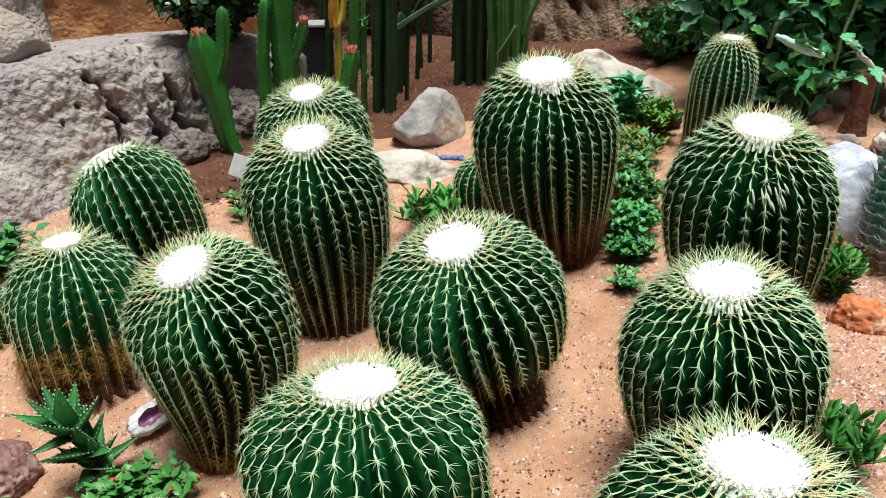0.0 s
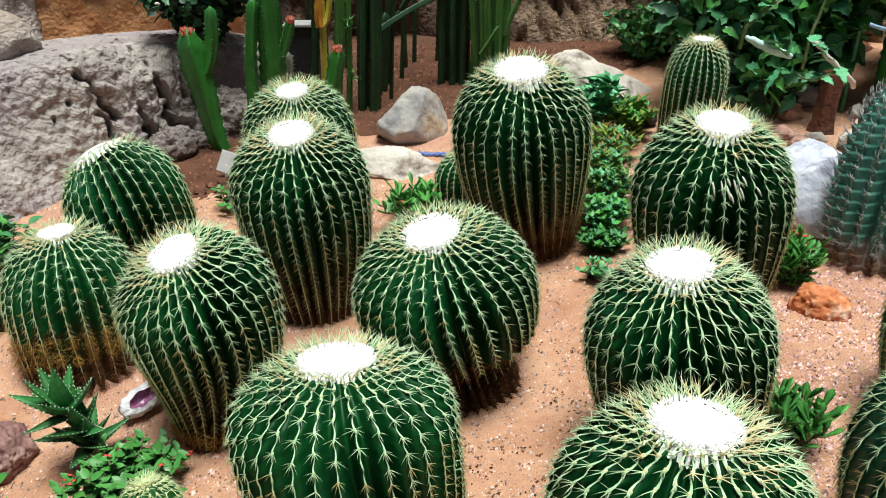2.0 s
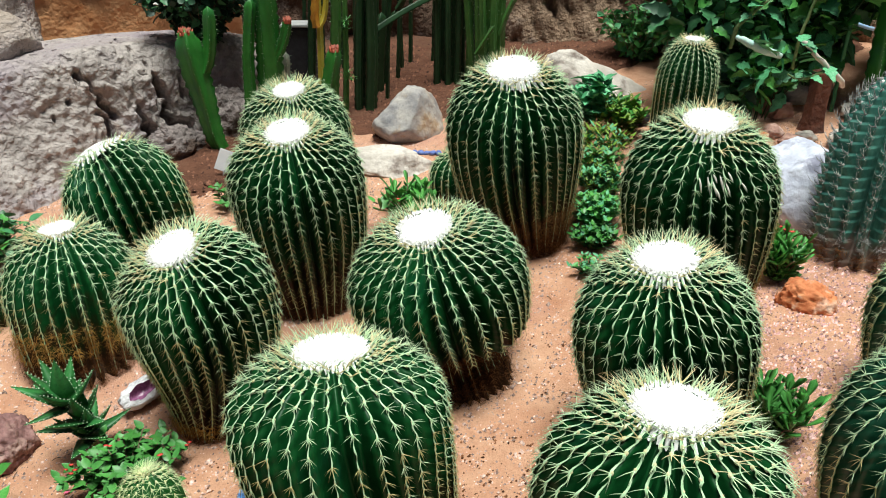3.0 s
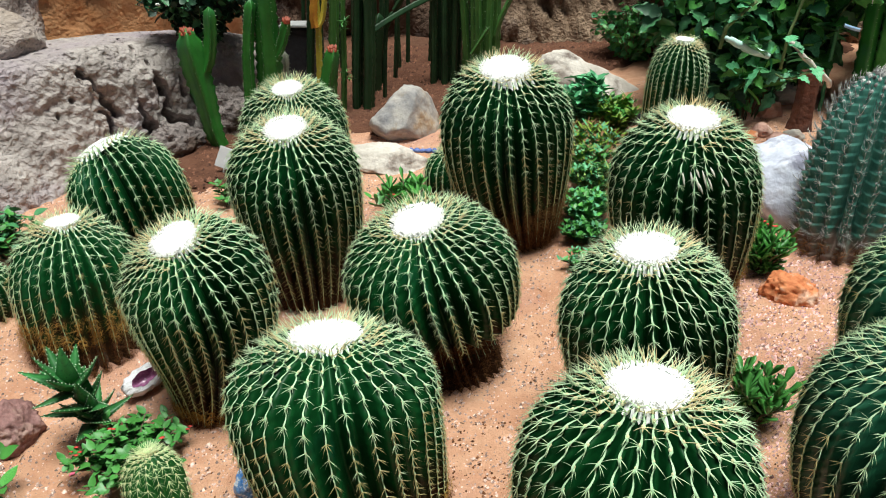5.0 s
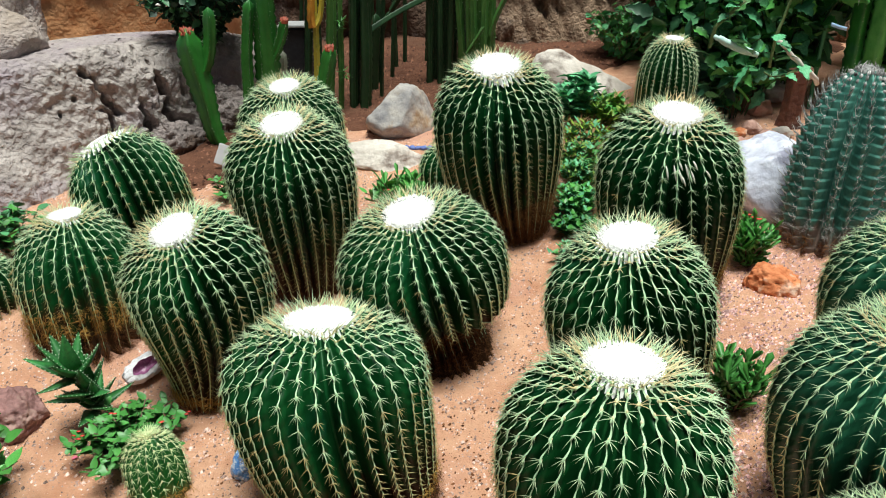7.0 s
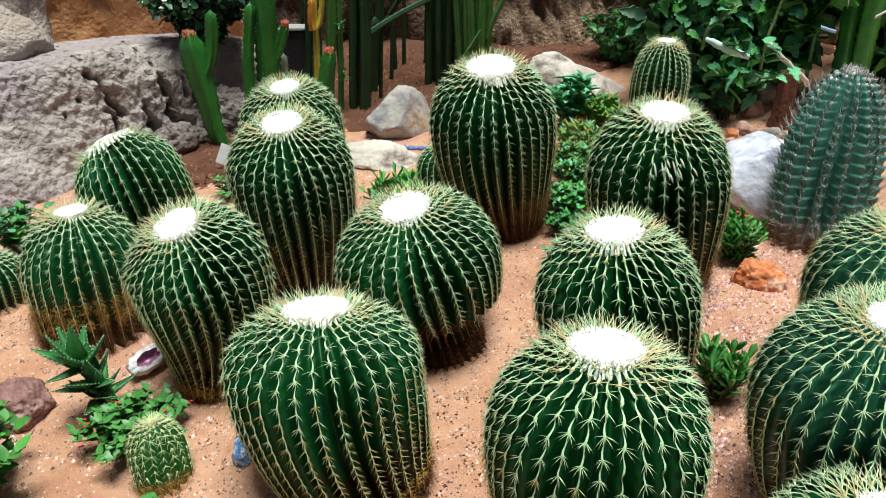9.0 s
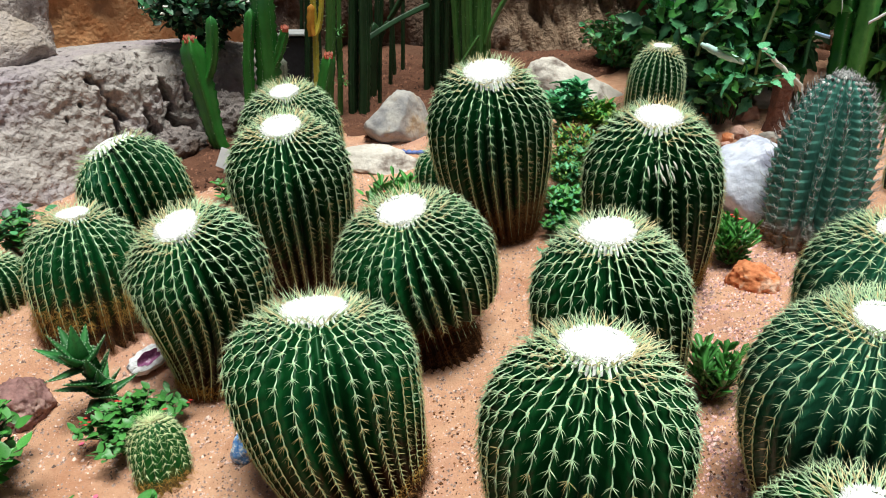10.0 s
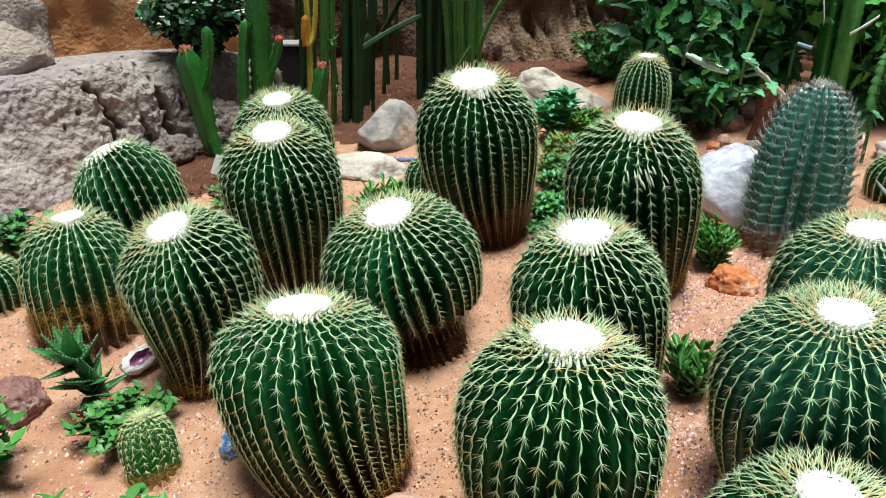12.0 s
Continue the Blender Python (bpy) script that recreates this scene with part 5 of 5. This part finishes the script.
column_plant("column_cactus", on_ground(0.36, 4.5), "fresh green clump of fanning columns",
             [upright(x, y, x + dx, rr, 4, high=1.7) for x, y, dx, rr in
              ((0.295, 4.50, -0.055, 0.022), (0.325, 4.46, -0.02, 0.020), (0.352, 4.44, -0.02, 0.024), (0.375, 4.48, 0.005, 0.022), (0.402, 4.44, 0.002, 0.024), (0.43, 4.47, 0.012, 0.022), (0.452, 4.5, 0.006, 0.020), (0.34, 4.56, 0.03, 0.022), (0.42, 4.56, -0.03, 0.022), (0.26, 4.54, 0.02, 0.02))]
             + [(bezier((0.44, 4.46, 0.50), (0.47, 4.45, 0.66), (0.61, 4.44, 0.86), 10), 0.018, 3), (bezier((0.30, 4.42, 0.40), (0.35, 4.41, 0.48), (0.40, 4.41, 0.56), 8), 0.012, 3)], FRESH_COLUMN)
# extra stems, added to fill the gaps and keep light off the back
column_plant("column_cactus", on_ground(-0.3, 5.1), "dark thicket of thin stems added to fill and shade the back",
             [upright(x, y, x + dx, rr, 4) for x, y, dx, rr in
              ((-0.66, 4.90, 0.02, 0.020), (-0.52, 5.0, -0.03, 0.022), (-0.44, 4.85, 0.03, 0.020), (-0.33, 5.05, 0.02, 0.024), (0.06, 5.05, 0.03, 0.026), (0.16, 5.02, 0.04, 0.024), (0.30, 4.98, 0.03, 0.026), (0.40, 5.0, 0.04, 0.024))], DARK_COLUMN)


def spiky_stem(at, top, tufts):
    """A thin olive stem with small star-like rosettes of narrow leaves on its side."""
    ob = thing("spiky_plant", at, "thin olive stem with small star-like leaf tufts", "plant")
    base = np.array(at)
    st = put("stem", np_mesh("stem", *ribbed_stem(np.array([at, top]) - base, 0.017, 5)[0], FRESH_COLUMN), ob)
    r = np.random.default_rng(12)
    for c in tufts:
        for k in range(16):
            b = r.uniform(0, 6.28)
            place_leaf(ob, NARROW, np.array(c) - base, (math.cos(b), math.sin(b) - 0.4, r.uniform(-0.5, 0.9)), r.uniform(0.03, 0.05), 0.0)
    return ob


NARROW = leaf_mesh("leaf", LEAF, 1, 0.16, 0.2, 0.1, 0.6, seg=4)
spiky_stem(on_ground(-0.44, 4.15, 0.02), (-0.38, 4.15, 1.6), ((-0.408, 4.12, 0.64), (-0.418, 4.12, 0.60), (-0.41, 4.12, 0.36), (-0.40, 4.12, 0.33)))

slab = thing("slab", (-0.698, 4.33, 0.585), "grey slab over a dark opening filled by a black box", "slab")
bm = bmesh.new()
bmesh.ops.create_cube(bm, size=1.0)
bmesh.ops.scale(bm, verts=bm.verts, vec=(0.19, 0.16, 0.014))
bmesh.ops.bevel(bm, geom=bm.edges, offset=0.004, segments=2, affect="EDGES")
me = bpy.data.meshes.new("top")
bm.to_mesh(me)
bm.free()
me.materials.append(GREY_METAL)
put("top", me, slab)
# black block put in place of the dark cavity below the slab
bm = bmesh.new()
bmesh.ops.create_cube(bm, size=1.0)
bmesh.ops.scale(bm, verts=bm.verts, vec=(0.17, 0.13, 0.50))
bmesh.ops.bevel(bm, geom=bm.edges, offset=0.01, segments=2, affect="EDGES")
me = bpy.data.meshes.new("box")
bm.to_mesh(me)
bm.free()
me.materials.append(BLACK)
put("box", me, slab, pose(0, 0, -0.258), label="black box standing in for the dark opening")

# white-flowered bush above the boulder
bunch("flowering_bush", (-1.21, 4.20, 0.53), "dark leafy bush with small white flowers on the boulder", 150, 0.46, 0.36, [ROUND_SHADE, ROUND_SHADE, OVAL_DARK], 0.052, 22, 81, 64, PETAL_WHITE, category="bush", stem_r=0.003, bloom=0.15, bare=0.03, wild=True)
bunch("bush", on_ground(1.36, 4.88), "small rounded dark green shrub before the rock wall", 70, 0.38, 0.28, [OVAL_DARK, OVAL_DEEP, OVAL_DEEP], 0.055, 14, 82, 3, PETAL, category="bush", stem_r=0.004, bare=0.05, wild=True)

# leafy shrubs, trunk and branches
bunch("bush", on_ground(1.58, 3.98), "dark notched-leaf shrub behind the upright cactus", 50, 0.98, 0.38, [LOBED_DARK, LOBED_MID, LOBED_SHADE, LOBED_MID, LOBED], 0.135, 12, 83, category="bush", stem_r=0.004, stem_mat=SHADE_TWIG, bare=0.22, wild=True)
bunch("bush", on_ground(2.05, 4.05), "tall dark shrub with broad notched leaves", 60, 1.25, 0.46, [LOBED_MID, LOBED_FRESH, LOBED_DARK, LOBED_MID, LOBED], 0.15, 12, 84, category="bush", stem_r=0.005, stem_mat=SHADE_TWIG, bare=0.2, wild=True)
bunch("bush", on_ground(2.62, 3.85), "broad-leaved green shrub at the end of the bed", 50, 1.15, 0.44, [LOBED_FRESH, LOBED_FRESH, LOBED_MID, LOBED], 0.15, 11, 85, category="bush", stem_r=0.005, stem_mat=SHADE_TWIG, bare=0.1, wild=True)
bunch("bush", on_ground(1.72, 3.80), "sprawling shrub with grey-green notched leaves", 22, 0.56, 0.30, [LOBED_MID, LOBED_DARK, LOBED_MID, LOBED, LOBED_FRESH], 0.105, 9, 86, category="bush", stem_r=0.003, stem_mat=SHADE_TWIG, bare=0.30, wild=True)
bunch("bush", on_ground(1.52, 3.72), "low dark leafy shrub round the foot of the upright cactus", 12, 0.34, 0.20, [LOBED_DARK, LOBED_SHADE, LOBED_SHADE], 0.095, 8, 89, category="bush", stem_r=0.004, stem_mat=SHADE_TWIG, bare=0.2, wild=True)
bunch("bush", on_ground(2.0, 4.75), "deep shaded shrub against the back wall", 70, 1.35, 0.75, [LOBED_DARK, LOBED, OVAL_DARK, LOBED_MID], 0.17, 13, 87, category="bush", stem_r=0.005, stem_mat=SHADE_TWIG, bare=0.05, wild=True)
bunch("bush", on_ground(2.95, 4.3), "leafy green shrub filling the corner of the bed", 50, 1.2, 0.5, [LOBED_FRESH, LOBED_MID, LOBED], 0.15, 13, 88, category="bush", stem_r=0.005, stem_mat=SHADE_TWIG, bare=0.05, wild=True)
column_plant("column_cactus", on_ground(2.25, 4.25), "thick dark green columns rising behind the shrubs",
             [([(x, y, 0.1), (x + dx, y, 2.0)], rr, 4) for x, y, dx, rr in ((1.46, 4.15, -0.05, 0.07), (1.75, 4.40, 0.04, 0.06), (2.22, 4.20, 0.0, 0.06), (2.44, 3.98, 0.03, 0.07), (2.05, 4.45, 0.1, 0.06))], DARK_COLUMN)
tp = column_plant("toothed_plant", on_ground(2.293, 3.18), "green toothed flat stem hanging beside the ribbed cactus",
                  [([(2.293, 3.18, 0.16), (2.300, 3.19, 0.36), (2.303, 3.20, 0.46), (2.296, 3.21, 0.74), (2.300, 3.22, 1.15)], 0.009, 5)], COLUMN, category="plant")
tp_base = np.array(on_ground(2.293, 3.18))
for pts, half in (([(2.300, 3.205, 0.74), (2.285, 3.185, 0.68), (2.268, 3.18, 0.58), (2.262, 3.17, 0.46), (2.250, 3.17, 0.38), (2.226, 3.17, 0.29)], 0.024), ([(2.300, 3.215, 0.84), (2.32, 3.20, 0.80), (2.33, 3.19, 0.70), (2.325, 3.19, 0.60)], 0.018)):
    p = np.array(pts) - tp_base
    n = 6 * 11 + 1
    k = np.linspace(0, len(p) - 1, n)
    c = np.stack([np.interp(k, np.arange(len(p)), p[:, i]) for i in range(3)], 1)
    d = unit(np.gradient(c, axis=0))
    e = unit(np.cross(d, (0.25, 1.0, 0.1)))
    saw = 0.55 + 0.45 * (np.arange(n) % 6) / 5
    w = half * np.minimum(saw, 1) * np.clip(np.minimum(np.arange(n) + 3, n - np.arange(n)) / 8, 0.1, 1)
    f = np.cross(e, d) * 0.005
    v = np.stack([c + e * w[:, None], c + f, c - e * w[:, None], c - f], 1).reshape(-1, 3)
    put("flat_stem", np_mesh("flat_stem", v, grid_faces(n, 4, True), (), COLUMN_LIGHT), tp, label="flat bright green stem with toothed edges")
r = np.random.default_rng(41)
for k in range(9):
    b = k * 0.7
    place_leaf(tp, LOBED, (-0.05 + 0.01 * math.cos(b), -0.03, 0.466 - tp_base[2]), (math.cos(b), -0.6, 0.8 * math.sin(b)), r.uniform(0.045, 0.075), r.uniform(-0.6, 0.6))

column_plant("broad_stem_plant", on_ground(2.32, 3.62), "bright green broad flat stem with a pale midrib",
             [([(2.33, 3.62, 0.12), (2.32, 3.61, 0.50), (2.30, 3.58, 0.80), (2.27, 3.56, 1.3)], 0.058, 3, LEAF_FRESH), ([(2.24, 3.66, 0.12), (2.235, 3.66, 0.5), (2.22, 3.64, 1.2)], 0.05, 3, COLUMN)], DARK_COLUMN, category="plant")
stump = thing("tree_trunk", on_ground(1.945, 3.60, 0.02), "short red-brown trunk with rough bark among the shrubs", "trunk")
r = np.random.default_rng(9)
rows, cols = 26, 28
z = np.linspace(0, 0.31, rows)[:, None]
a = np.arange(cols)[None, :] * 2 * np.pi / cols
rad = (0.047 + 0.02 * np.exp(-z / 0.05)) * (1 + 0.10 * np.sin(5 * a + 3 * z) + 0.05 * np.sin(11 * a + 9 * z) + r.normal(0, 0.025, (rows, cols)))
v = np.stack([np.cos(a) * rad + 0.02 * z, np.sin(a) * rad, z + 0 * a], -1).reshape(-1, 3)
v = np.concatenate([v, [(0.01, 0, 0.315)]])
j = np.arange(cols)
put("trunk", np_mesh("trunk", v, grid_faces(rows, cols, True), np.stack([(rows - 1) * cols + j, (rows - 1) * cols + (j + 1) % cols, np.full(cols, rows * cols)], 1), BARK), stump)


def branch(name, label, pts, radii, material, category="branch", leaves=0, seed=0):
    base = np.array(pts[0])
    ob = thing(name, tuple(base), label, category)
    p = np.asarray(pts, float) - base
    k = np.linspace(0, len(p) - 1, 14)
    q = np.stack([np.interp(k, np.arange(len(p)), p[:, i]) for i in range(3)], 1)
    rr = np.random.default_rng(seed)
    q[1:-1] += rr.normal(0, 0.0015, (12, 3))
    put("branch", np_mesh("branch", *tube(q, np.interp(k, np.linspace(0, len(p) - 1, len(radii)), radii), 8), material), ob)
    for i in range(leaves):
        b = rr.uniform(0, 6.28)
        place_leaf(ob, LOBED, q[int(rr.integers(3, 14))], (math.cos(b), math.sin(b), rr.uniform(-0.1, 0.7)), rr.uniform(0.05, 0.10), rr.uniform(-0.5, 0.5))
    return ob


branch("branch", "pale bare branch resting on the trunk", [(1.985, 3.47, 0.455), (1.947, 3.42, 0.497), (1.862, 3.42, 0.56), (1.80, 3.42, 0.613), (1.754, 3.42, 0.668), (1.735, 3.43, 0.662)], [0.012, 0.013, 0.013, 0.012, 0.013, 0.009], PALE_BARK, leaves=6, seed=4)
branch("branch", "thin curved green branch with leaves", [(1.93, 3.50, 0.53), (1.865, 3.42, 0.545), (1.797, 3.42, 0.507), (1.734, 3.42, 0.502), (1.70, 3.44, 0.52)], [0.009, 0.008, 0.006, 0.004], GREEN_TWIG, leaves=5, seed=5)
branch("wrapped_branch", "branch wrapped in pale green-white tape", [(1.438, 3.45, 0.688), (1.48, 3.45, 0.668), (1.53, 3.45, 0.645), (1.60, 3.45, 0.618), (1.66, 3.45, 0.600)], [0.010, 0.017, 0.020, 0.019, 0.013], WRAP, leaves=4, seed=6)
branch("branch", "thin green branch arching through the shrub", [(1.48, 3.62, 0.60), (1.49, 3.60, 0.71), (1.55, 3.60, 0.77), (1.616, 3.60, 0.83)], [0.010, 0.010, 0.009], GREEN_TWIG, leaves=8, seed=7)
branch("branch", "thin green stem rising through the shrub", [(1.80, 3.62, 0.50), (1.795, 3.60, 0.652), (1.821, 3.60, 0.758), (1.855, 3.60, 0.934), (1.88, 3.6, 1.1)], [0.008, 0.008, 0.007, 0.006], GREEN_TWIG, leaves=6, seed=9)
branch("stake", "thin teal plant stake standing in the shrub", [on_ground(2.13, 3.80, 0.02), (2.13, 3.80, 0.5), (2.13, 3.80, 1.1)], [0.010, 0.010], LEAF_TEAL, "stake", seed=8)
for nm, lab, p, q, w, m in (("ribbon", "pale blue plastic tie on a branch", (2.01, 3.50, 0.735), (2.089, 3.50, 0.713), 0.018, BLUE_TIE), ("ribbon", "white plastic strip hanging in the shrub", (2.146, 3.598, 0.935), (2.172, 3.60, 0.822), 0.030, WHITE_PLASTIC),
                            ("ribbon", "white strip above the shrub", (2.265, 3.50, 0.781), (2.395, 3.50, 0.868), 0.016, WHITE_PLASTIC)):
    pts = bezier(np.array(p), (np.array(p) + np.array(q)) / 2 + (0, -0.01, -0.003), np.array(q), 8)
    v = np.concatenate([np.stack([pts + (0, 0, w / 2), pts - (0, 0, w / 2)], 1), np.stack([pts - (0, -0.002, w / 2), pts + (0, 0.002, w / 2)], 1)], 1).reshape(-1, 3)
    tagged(put(nm, np_mesh(nm, v, grid_faces(8, 4, True), (), m)), lab, "ribbon")

# blue agave leaf, plant tag, blue edging
ag = thing("agave", on_ground(2.10, 2.52), "blue-grey pointed agave leaves beside a small cactus", "plant")
AGAVE = mat("agave_leaf", (0.16, 0.26, 0.28), (0.32, 0.44, 0.46), 10, 0.5, 0.1, 60, per_object=0.2)
blade = leaf_mesh("leaf", AGAVE, 1, 0.17, 0.3, 0.05, 0.5, thick=0.05, seg=6)
for k in range(9):
    b = k * 0.7
    place_leaf(ag, blade, (0.08, 0, 0), (math.cos(b), math.sin(b), 0.9 + 0.3 * (k % 3)), 0.24, 0.0)

tag = thing("plant_label", (-0.985, 3.38, 0.0), "small white plastic plant tag stuck in the sand", "sign")
bm = bmesh.new()
bmesh.ops.create_cube(bm, size=1.0)
bmesh.ops.scale(bm, verts=bm.verts, vec=(0.082, 0.004, 0.105))
bmesh.ops.bevel(bm, geom=bm.edges, offset=0.0015, segments=2, affect="EDGES")
bmesh.ops.translate(bm, verts=bm.verts, vec=(0, 0, 0.12))
me = bpy.data.meshes.new("plate")
bm.to_mesh(me)
bm.free()
me.materials.append(WHITE_PLASTIC)
put("plate", me, tag, pose(0, 0, 0, -10, 22, 4))
put("stake", np_mesh("stake", *tube([(0.012, 0.018, -0.03), (0.036, 0.022, 0.10)], 0.004, 6), WHITE_PLASTIC), tag)

r = np.random.default_rng(17)
for k in range(13):
    x = -0.27 + k * 0.029
    rock("blue_pebble", on_ground(x, 3.56 - 0.05 * k / 12, -0.010), (0.024, 0.016, 0.012), BLUE_PLASTIC, "blue pebble in a row between two rocks", 90 + k, (0, 0, 37 * k), cuts=5, subdiv=2, category="pebble", group="blue pebbles")
rock("dark_bag", on_ground(1.10, 3.78, -0.03), (0.075, 0.06, 0.05), BLACK, "crumpled black plastic lump on the sand", 101, cuts=9, rough=0.25, fine=0.1, category="plastic bag", subdiv=4)

# fallen petals and dry bits on the sand
for k, (x, y) in enumerate(((-0.80, 1.20), (-0.82, 1.17), (-0.93, 1.45))):
    place = on_ground(x, y, -0.003)
    me = leaf_mesh("petal", PETAL_PINK, 0.018, 0.014, 0.15, 0.1, 0.8)
    tagged(put("petal", me, None, pose(*place, 4, 6, 70 * k)), "fallen pink petal on the sand", "petal", "fallen petals")
pts = []
for k in range(260):
    x, y = r.uniform(-1.6, 2.0), 1.0 + 3.0 * r.random()
    a = r.uniform(0, 6.28)
    ln = r.uniform(0.008, 0.03)
    z = float(ground_z(x, y)) + 0.002
    pts.append(tube([(x, y, z), (x + math.cos(a) * ln * 0.5, y + math.sin(a) * ln * 0.5, z + 0.003), (x + math.cos(a) * ln, y + math.sin(a) * ln, z)], 0.0011, 4))
tagged(put("dry_twigs", np_mesh("dry_twigs", *joined(pts), TWIG)), "dry brown twig bits and fallen spines on sand", "litter", kind="stuff")

# broken chips and dry leaf litter on the soil behind
r = np.random.default_rng(23)
n = 8500
x, y = r.uniform(-1.15, 1.3, n), 3.2 + 2.3 * r.random(n)
ok = ((y > 3.95) & (x < 0.8)) | (x < -0.62) | (y > 4.75)
x, y = x[ok], y[ok]
s = r.uniform(0.004, 0.014, len(x))
c = np.stack([x, y, ground_z(x, y) + 0.022 + s * 0.15], 1)
lump = np.array([(1, 0, -0.5), (0, 1, -0.5), (-1, 0, -0.5), (0, -1, -0.5), (0.2, 0.1, 0.6)], float)
v = c[:, None] + lump[None] * s[:, None, None] * r.uniform(0.5, 1.5, (len(x), 5, 1))
t = np.array([(0, 1, 4), (1, 2, 4), (2, 3, 4), (3, 0, 4)])[None] + (np.arange(len(x)) * 5)[:, None, None]
CHIPS = mat("red_brown_chips", (0.05, 0.020, 0.013), (0.21, 0.095, 0.06), 40, 0.9, 0, 1, island=0.6, spec=0.2)
tagged(put("soil_chips", np_mesh("soil_chips", v.reshape(-1, 3), (), t.reshape(-1, 3), CHIPS, smooth=False)), "broken red-brown chips lying on dark soil", "litter", kind="stuff")
